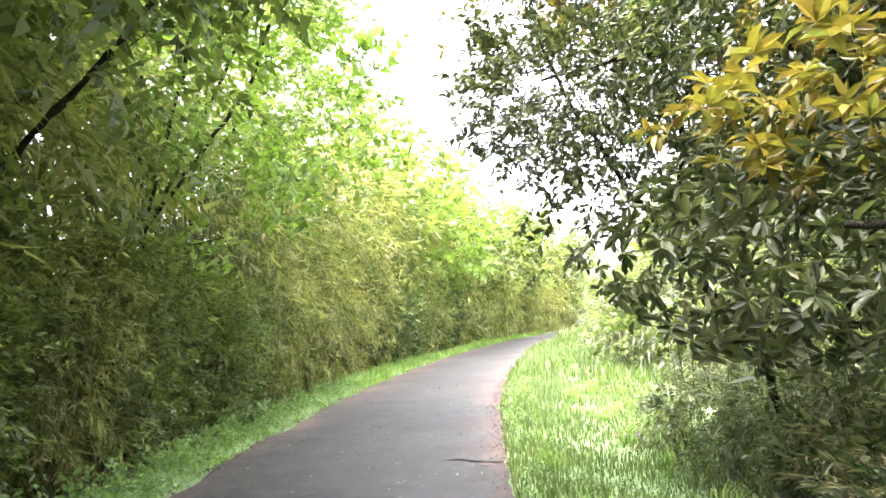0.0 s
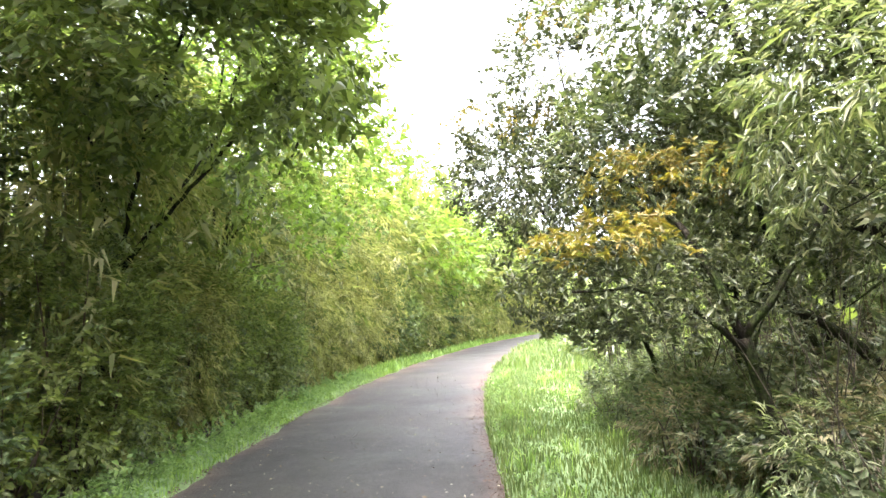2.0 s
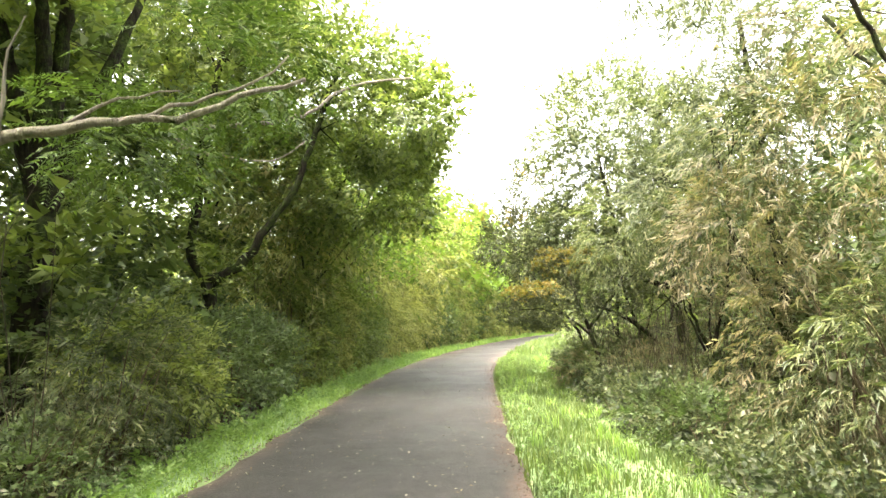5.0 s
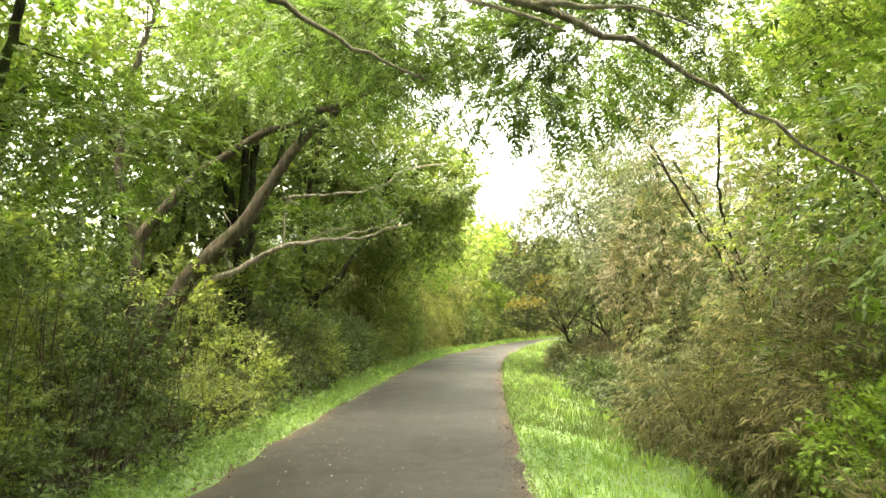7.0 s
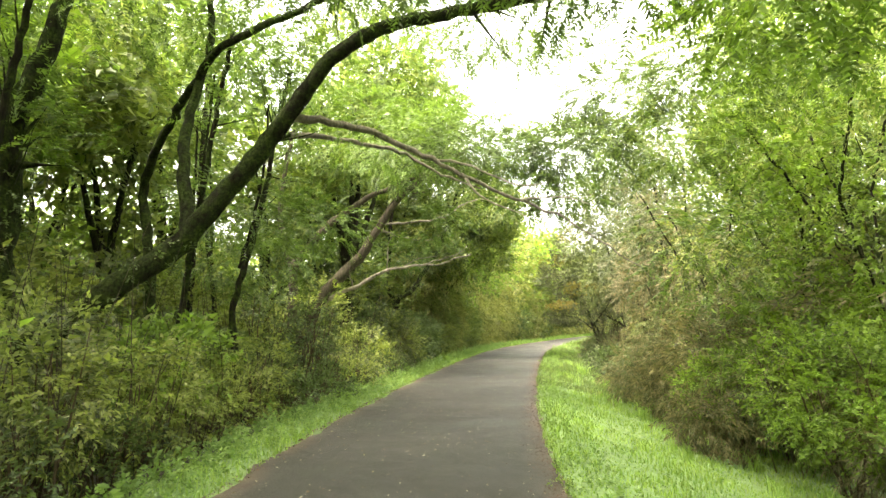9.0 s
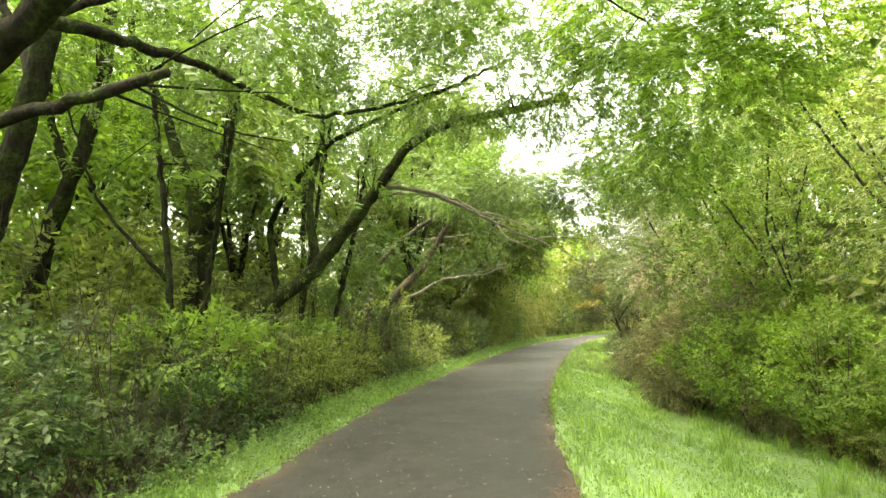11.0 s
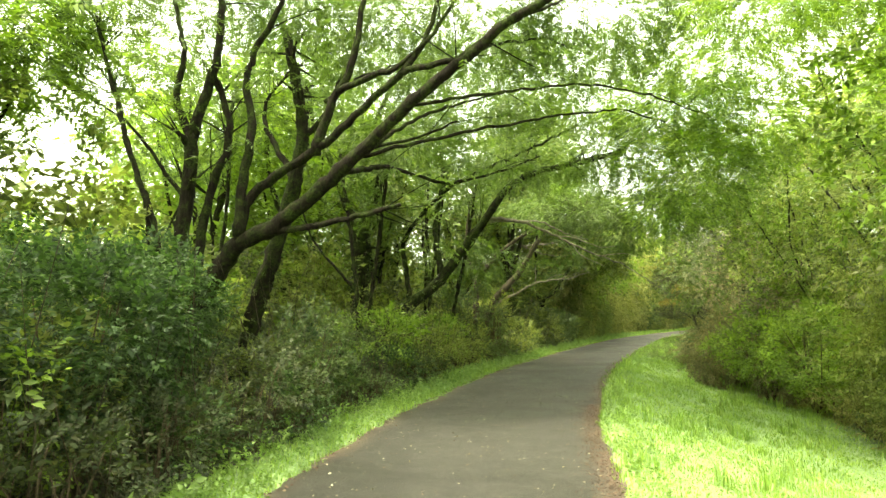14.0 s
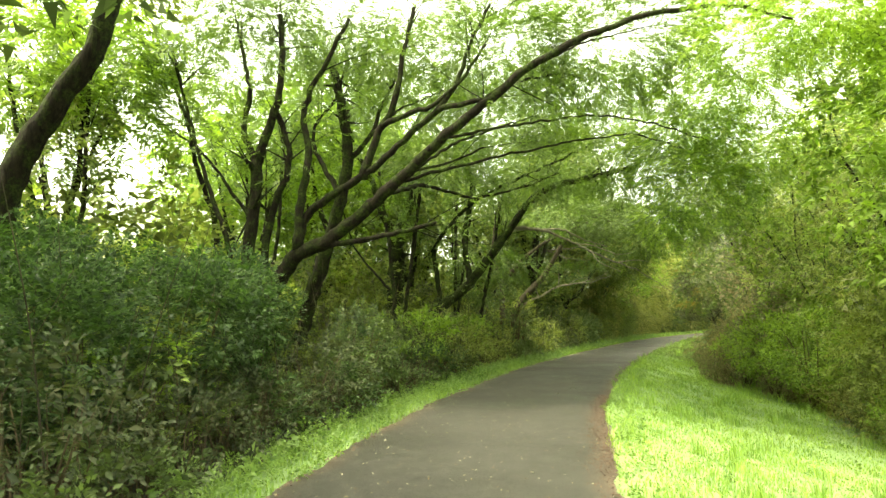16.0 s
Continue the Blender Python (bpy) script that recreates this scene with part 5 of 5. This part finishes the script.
def dark_tree(rng):
    tree("tree", "low dark-leaved tree behind the yellow shoots", (3.0, 5.7, -0.2),
         [(0.034, 0.026, [(3.0, 5.7, -0.25), (2.75, 5.6, 1.0), (2.0, 5.4, 1.9)]),
          (0.025, 0.008, [(2.0, 5.4, 1.9), (1.5, 5.3, 2.6), (1.1, 5.2, 3.3), (0.8, 5.2, 4.0)]),
          (0.025, 0.008, [(2.0, 5.4, 1.9), (2.1, 5.3, 3.0), (1.8, 5.2, 4.2), (1.7, 5.2, 5.2)])],
         [((1.05, 5.3, 3.25), (0.95, 1.2, 1.0), 480), ((1.7, 5.2, 4.7), (0.8, 1.0, 0.8), 260)], rng, M_BARK, M_BROAD, "broad", 0.27, "trees below the bank", 6, 0.7, 0.5)


def loquat():
    """The near tree with big leathery leaves and a flush of yellow young ones."""
    rng = np.random.default_rng(31)
    base = (2.6, 2.1, -0.2)
    o = np.array(base)
    root = tree("tree", "low tree with big leathery leaves and yellow young shoots", base,
                [(0.055, 0.04, [(2.6, 2.1, -0.25), (2.5, 2.0, 0.6), (2.3, 1.9, 1.2)]),
                 (0.022, 0.008, [(2.3, 1.9, 1.1), (1.8, 1.7, 1.5), (1.4, 1.5, 1.6), (0.9, 1.4, 1.6)]),
                 (0.032, 0.01, [(2.3, 1.9, 1.2), (2.1, 2.2, 2.0), (1.9, 2.8, 2.6), (1.4, 4.0, 3.1), (0.9, 5.2, 3.4)]),
                 (0.03, 0.01, [(2.3, 1.9, 1.2), (2.9, 1.8, 2.0), (3.3, 1.7, 2.9)])],
                [((1.5, 2.0, 1.6), (1.05, 0.8, 0.44), 800), ((1.0, 5.2, 3.3), (0.9, 1.0, 0.8), 300), ((1.9, 3.4, 2.8), (1.0, 0.9, 0.9), 700), ((2.8, 2.4, 2.1), (0.9, 0.9, 0.9), 560)],
                rng, M_BARK, M_BROAD, "rosette", 0.105, "trees below the bank", 5, 0.5, 0.6, fine=True)
    P, H = [], []
    for c, r, n in (((1.2, 1.6, 1.95), (0.6, 0.5, 0.15), 90), ((2.0, 2.6, 2.6), (0.7, 0.7, 0.3), 150), ((0.9, 5.2, 3.9), (0.8, 0.8, 0.3), 60), ((2.0, 4.2, 6.6), (0.9, 0.9, 0.5), 60), ((1.6, 4.2, 4.8), (0.5, 0.7, 0.5), 40)):
        p, h = cloud(rng, np.array(c) - o, r, n, 0.2)
        P.append(p), H.append(unit(h + np.array([0, 0, 0.8])))
    p, h = np.concatenate(P), np.concatenate(H)
    v, f = leaves_mesh(p, h, 0.115 * rng.uniform(0.8, 1.2, len(p)), "rosette", rng, True, True)
    tagged(mesh_object("young_leaves", v, f, M_YELLOW, root, "yellow young leaves"), kind="stuff")
    # the nearest young leaves, one by one
    blades = []
    for k in range(4):
        w, b = 0.019 + 0.003 * k, 0.010 + 0.004 * k
        me = bpy.data.meshes.new("leaf")
        me.from_pydata([(0, 0, 0), (0.035, w, b), (0.08, w * 0.9, b), (0.12, 0, -b), (0.08, -w * 0.9, b), (0.035, -w, b), (0.04, 0, 0.002), (0.08, 0, -0.002)], [],
                       [(0, 6, 1), (1, 6, 7, 2), (2, 7, 3), (0, 5, 6), (5, 4, 7, 6), (4, 3, 7)])
        me.materials.append(M_YELLOW_PIECE)
        blades.append(me)
    for k in range(42):
        c = np.array((1.15, 1.5, 1.97)) - o + rng.uniform(-1, 1, 3) * np.array((0.6, 0.5, 0.16))
        for q in range(7):
            leaf = new("leaf", blades[int(rng.integers(0, 4))])
            leaf.parent = root
            leaf.matrix_basis = pose(*c, float(rng.uniform(-25, 25)), float(rng.uniform(-45, 20)), q * 51 + float(rng.uniform(-15, 15))) @ Matrix.Diagonal((*[float(rng.uniform(0.42, 0.68))] * 3, 1))


woodland()
single_shrubs()
far_thicket()
trees()
dark_tree(np.random.default_rng(35))
loquat()


# ---- grass, weeds, fallen leaves ----
def grass(name, label, y0, y1, d0, d1, n, height, material, rng, width=0.006):
    y = rng.uniform(y0, y1, n)
    d = rng.uniform(d0, d1, n)
    x = centre(y) + d
    z = ground_z(x, y) - 0.01
    tuft = 0.6 + 0.5 * np.sin(x * 3.1 + y * 1.7) * np.sin(y * 2.3 - x * 1.1)
    hgt = height * rng.uniform(0.5, 1.3, n) * np.clip(tuft + 0.35, 0.35, 1.4)
    a = rng.uniform(0, 2 * math.pi, n)
    side = np.stack([np.cos(a), np.sin(a), 0 * a], 1) * (width * rng.uniform(0.7, 1.5, n))[:, None]
    lean = np.stack([np.cos(a + 1.57), np.sin(a + 1.57), 0 * a], 1) * (hgt * rng.uniform(0.1, 0.7, n))[:, None]
    foot = np.stack([x, y, z], 1)
    midp = foot + lean * 0.3 + np.stack([0 * a, 0 * a, hgt * 0.6], 1)
    tip = foot + lean + np.stack([0 * a, 0 * a, hgt * 0.95], 1)
    v = np.stack([foot - side, foot + side, midp + side * 0.8, midp - side * 0.8, tip], 1).reshape(-1, 3)
    o = 5 * np.arange(n)
    q = np.stack([o, o + 1, o + 2, o + 3], 1)
    t = np.stack([o + 3, o + 2, o + 4], 1)
    ob = mesh_object(name, v, [q, t], material)
    tagged(ob, label, "grass", kind="stuff")


rng = np.random.default_rng(77)
grass("grass", "short bright green grass on the sloping bank", -34, -8, HALF - 0.04, 6.2, 66000, 0.062, M_GRASS, rng, 0.006)
grass("grass", "short green grass beside the path in a shaded tint", -8, 14, HALF - 0.04, 4.6, 42000, 0.12, M_SHADED_GRASS, rng, 0.006)
grass("grass", "far green grass beside the path in a shaded tint", 14, 34, HALF - 0.05, 6.5, 12000, 0.26, M_SHADED_GRASS, rng, 0.016)
grass("grass", "tall green grass on the inside of the far bend", 32, 62, HALF - 0.1, 7.5, 9000, 0.55, M_SHADED_GRASS, rng, 0.022)
grass("grass", "strip of green grass along the thicket", -34, 14, -HALF - 0.75, -HALF + 0.05, 14000, 0.085, M_GRASS, rng, 0.006)
grass("grass", "far strip of green grass along the thicket", 14, 45, -HALF - 1.0, -HALF + 0.06, 6000, 0.2, M_GRASS, rng, 0.016)


def flat_litter(name, label, category, y0, y1, places, n, length, material, rng):
    y = rng.uniform(y0, y1, n)
    d = places(n)
    x = centre(y) + d
    z = np.where(np.abs(d) < HALF, 0.02, ground_z(x, y) + 0.02) + rng.uniform(0, 0.006, n)
    a = rng.uniform(0, 2 * math.pi, n)
    L = length * rng.uniform(0.5, 1.3, n)
    u = np.stack([np.cos(a), np.sin(a), rng.normal(0, 0.2, n)], 1) * L[:, None]
    w = np.stack([-np.sin(a), np.cos(a), rng.normal(0, 0.3, n)], 1) * (L * 0.25)[:, None]
    c = np.stack([x, y, z], 1)
    up = np.array([0, 0, 0.004])
    v = np.stack([c - u * 0.5, c + w + up, c + u * 0.5, c - w + up], 1).reshape(-1, 3)
    o = 4 * np.arange(n)
    ob = mesh_object(name, v, np.concatenate([np.stack([o, o + 1, o + 2], 1), np.stack([o, o + 2, o + 3], 1)]), material)
    tagged(ob, label, category, kind="stuff")


def weeds(name, label, y0, y1, d0, d1, n, size, material, rng, kind="broad"):
    y, d = rng.uniform(y0, y1, n), rng.uniform(d0, d1, n)
    x = centre(y) + d
    p = np.stack([x, y, ground_z(x, y) + rng.uniform(0.0, 0.10, n)], 1)
    h = unit(rng.normal(0, 0.7, (n, 3)) + np.array([0, 0, 0.55]))
    v, f = leaves_mesh(p, h, size * rng.uniform(0.6, 1.4, n), kind, rng)
    tagged(mesh_object(name, v, f, material), label, "weeds", kind="stuff")


weeds("weeds", "low leafy green weeds along the thicket's edge", -34, 16, -HALF - 0.85, -HALF + 0.02, 4200, 0.135, M_HERB, rng)
weeds("weeds", "taller leafy weeds in clumps along the thicket", -34, 14, -HALF - 0.85, -HALF - 0.25, 800, 0.22, M_HERB, rng)
weeds("weeds", "low leafy weeds along the bank's edge", -34, 16, HALF, HALF + 0.5, 1100, 0.12, M_HERB, rng)
weeds("weeds", "scattered leafy weeds on the grassy bank", -34, 14, HALF + 0.4, HALF + 4.8, 1300, 0.11, M_HERB, rng)

weeds("undergrowth", "low green undergrowth on the wood's floor", -40, 50, -24, -7, 1800, 1.7, M_MID, rng)
weeds("undergrowth", "low green undergrowth beyond the bank", -40, 50, 8, 24, 1800, 1.7, M_MID, rng)

flat_litter("leaf_litter", "reddish-brown litter heaped on the asphalt's edge", "leaves", -27, -21, lambda n: HALF - 0.02 - np.abs(rng.normal(0, 0.16, n)), 2600, 0.022, M_LITTER, rng)
flat_litter("fallen_leaves", "pale fallen leaves scattered over the asphalt", "leaves", -34, 14, lambda n: rng.uniform(-1, 1, n) * HALF * 0.97, 3000, 0.031, M_PETAL, rng)
flat_litter("leaf_litter", "brown leaf litter along the asphalt's edge", "leaves", -34, 20, lambda n: HALF - np.abs(rng.normal(0, 0.12, n)), 8000, 0.03, M_LITTER, rng)
flat_litter("leaf_litter", "brown leaf litter along the thicket's edge", "leaves", -34, 20, lambda n: -HALF + np.abs(rng.normal(0, 0.07, n)), 2500, 0.045, M_LITTER, rng)



def seam(x0, y0, x1, y1):
    """An irregular dark crack, filled with tar and damp, across part of the asphalt."""
    n = 26
    t = np.linspace(0, 1, n)
    r = np.random.default_rng(int(abs(y0) * 10))
    x = x0 + (x1 - x0) * t
    y = y0 + (y1 - y0) * t + r.normal(0, 0.02, n) + 0.04 * np.sin(9 * t)
    w = 0.035 * np.sin(math.pi * t) * r.uniform(0.4, 1.5, n) + 0.004
    z = np.full(n, 0.021)
    v = np.concatenate([np.stack([x, y - w, z], 1), np.stack([x, y + w, z], 1)])
    i = np.arange(n - 1)
    ob = mesh_object("road_crack", v, np.stack([i, i + 1, i + 1 + n, i + n], 1), M_TAR)
    tagged(ob, "dark damp crack across the worn asphalt", "crack", kind="structure")


M_TAR, _nt, _b, _o = nodes_of("damp_tar")
_b.inputs["Roughness"].default_value = 0.6
_nt.links.new(ramp(_nt, noise_tex(_nt, 30).outputs[0], [(0.3, (0.012, 0.011, 0.01)), (0.7, (0.03, 0.028, 0.025))]), _b.inputs["Base Color"])
seam(-0.15, 6.6, 0.75, 6.35)
seam(-1.0, -12.75, 0.15, -12.75)


def bare_branch():
    root = empty("bare_branch", -4.9, 7.1, 2.3, "thin pale bare branch curving out of the hedge", "branch")
    o = np.array((-4.9, 7.1, 2.3))
    for r0, pts in ((0.012, ((-4.9, 7.1, 2.3), (-4.3, 7.0, 1.98), (-3.85, 6.95, 1.63), (-3.6, 6.95, 1.4), (-3.25, 6.95, 1.22), (-3.05, 6.95, 1.25))), (0.008, ((-3.85, 6.95, 1.63), (-3.65, 6.9, 1.62), (-3.5, 6.9, 1.5), (-3.42, 6.9, 1.5)))):
        t = tube(np.array(pts) - o, np.linspace(r0, 0.004, len(pts)), 5, step=0.1)
        mesh_object("twig", t[0], [t[1], t[2]], M_PALE, root, smooth=True)


bare_branch()


def sticks(name, label, y0, y1, d0, d1, n, height, material, seed):
    """Thin bare shoots and dead twigs under the shrubs."""
    r = np.random.default_rng(seed)
    tubes = []
    for _ in range(n):
        y, d = r.uniform(y0, y1), r.uniform(d0, d1)
        x = float(centre(y)) + d
        z = float(ground_z(x, y))
        h = height * r.uniform(0.4, 1.2)
        a, l = r.uniform(0, 6.28), r.uniform(0.05, 0.6) * h
        p = np.array((x, y, z - 0.03))
        e = p + np.array((math.cos(a) * l, math.sin(a) * l, h))
        tubes.append(tube([p, 0.5 * (p + e) + r.normal(0, 0.07, 3), e], [0.007 * r.uniform(0.6, 1.6), 0.006, 0.002], 3, step=0.3))
    v, fs = join_tubes(tubes)
    tagged(mesh_object(name, v, fs, material), label, "twigs", kind="stuff")


sticks("bare_shoots", "tall thin bare stems in the wood's edge", -31, -4, -HALF - 3.6, -HALF - 1.2, 420, 2.6, M_GREY, 54)
sticks("bare_shoots", "thin bare brown shoots and twigs under the shrubs", -32, -3, -HALF - 2.4, -HALF - 0.9, 900, 1.0, M_TWIG, 51)
sticks("bare_shoots", "thin grey shoots in the thicket below the bank", -2, 9, HALF + 2.2, HALF + 5.0, 700, 2.0, M_GREY, 52)
sticks("bamboo_shoots", "thin straw-coloured bamboo culms below the bank", -13, -2, HALF + 2.2, HALF + 5.0, 260, 1.9, M_CULM, 53)


def grass_tufts():
    r = np.random.default_rng(61)
    n, m = 260, 26
    cy, cd = r.uniform(-33, 12, n), HALF + r.uniform(0.15, 4.2, n)
    y = (cy[:, None] + r.normal(0, 0.06, (n, m))).ravel()
    x = (centre(cy) + cd)[:, None] + r.normal(0, 0.06, (n, m))
    x = x.ravel()
    hgt = (r.uniform(0.14, 0.34, n)[:, None] * r.uniform(0.5, 1.1, (n, m))).ravel()
    a = r.uniform(0, 2 * math.pi, n * m)
    foot = np.stack([x, y, ground_z(x, y) - 0.01], 1)
    side = np.stack([np.cos(a), np.sin(a), 0 * a], 1) * 0.007
    lean = np.stack([np.cos(a + 1.57), np.sin(a + 1.57), 0 * a], 1) * (hgt * r.uniform(0.2, 0.8, n * m))[:, None]
    up = np.stack([0 * a, 0 * a, hgt], 1)
    v = np.stack([foot - side, foot + side, foot + lean * 0.3 + up * 0.65 + side * 0.8, foot + lean * 0.3 + up * 0.65 - side * 0.8, foot + lean + up * 0.95], 1).reshape(-1, 3)
    o = 5 * np.arange(n * m)
    ob = mesh_object("grass_tufts", v, [np.stack([o, o + 1, o + 2, o + 3], 1), np.stack([o + 3, o + 2, o + 4], 1)], M_GRASS)
    tagged(ob, "taller green grass tufts scattered over the bank", "grass", kind="stuff")


grass_tufts()
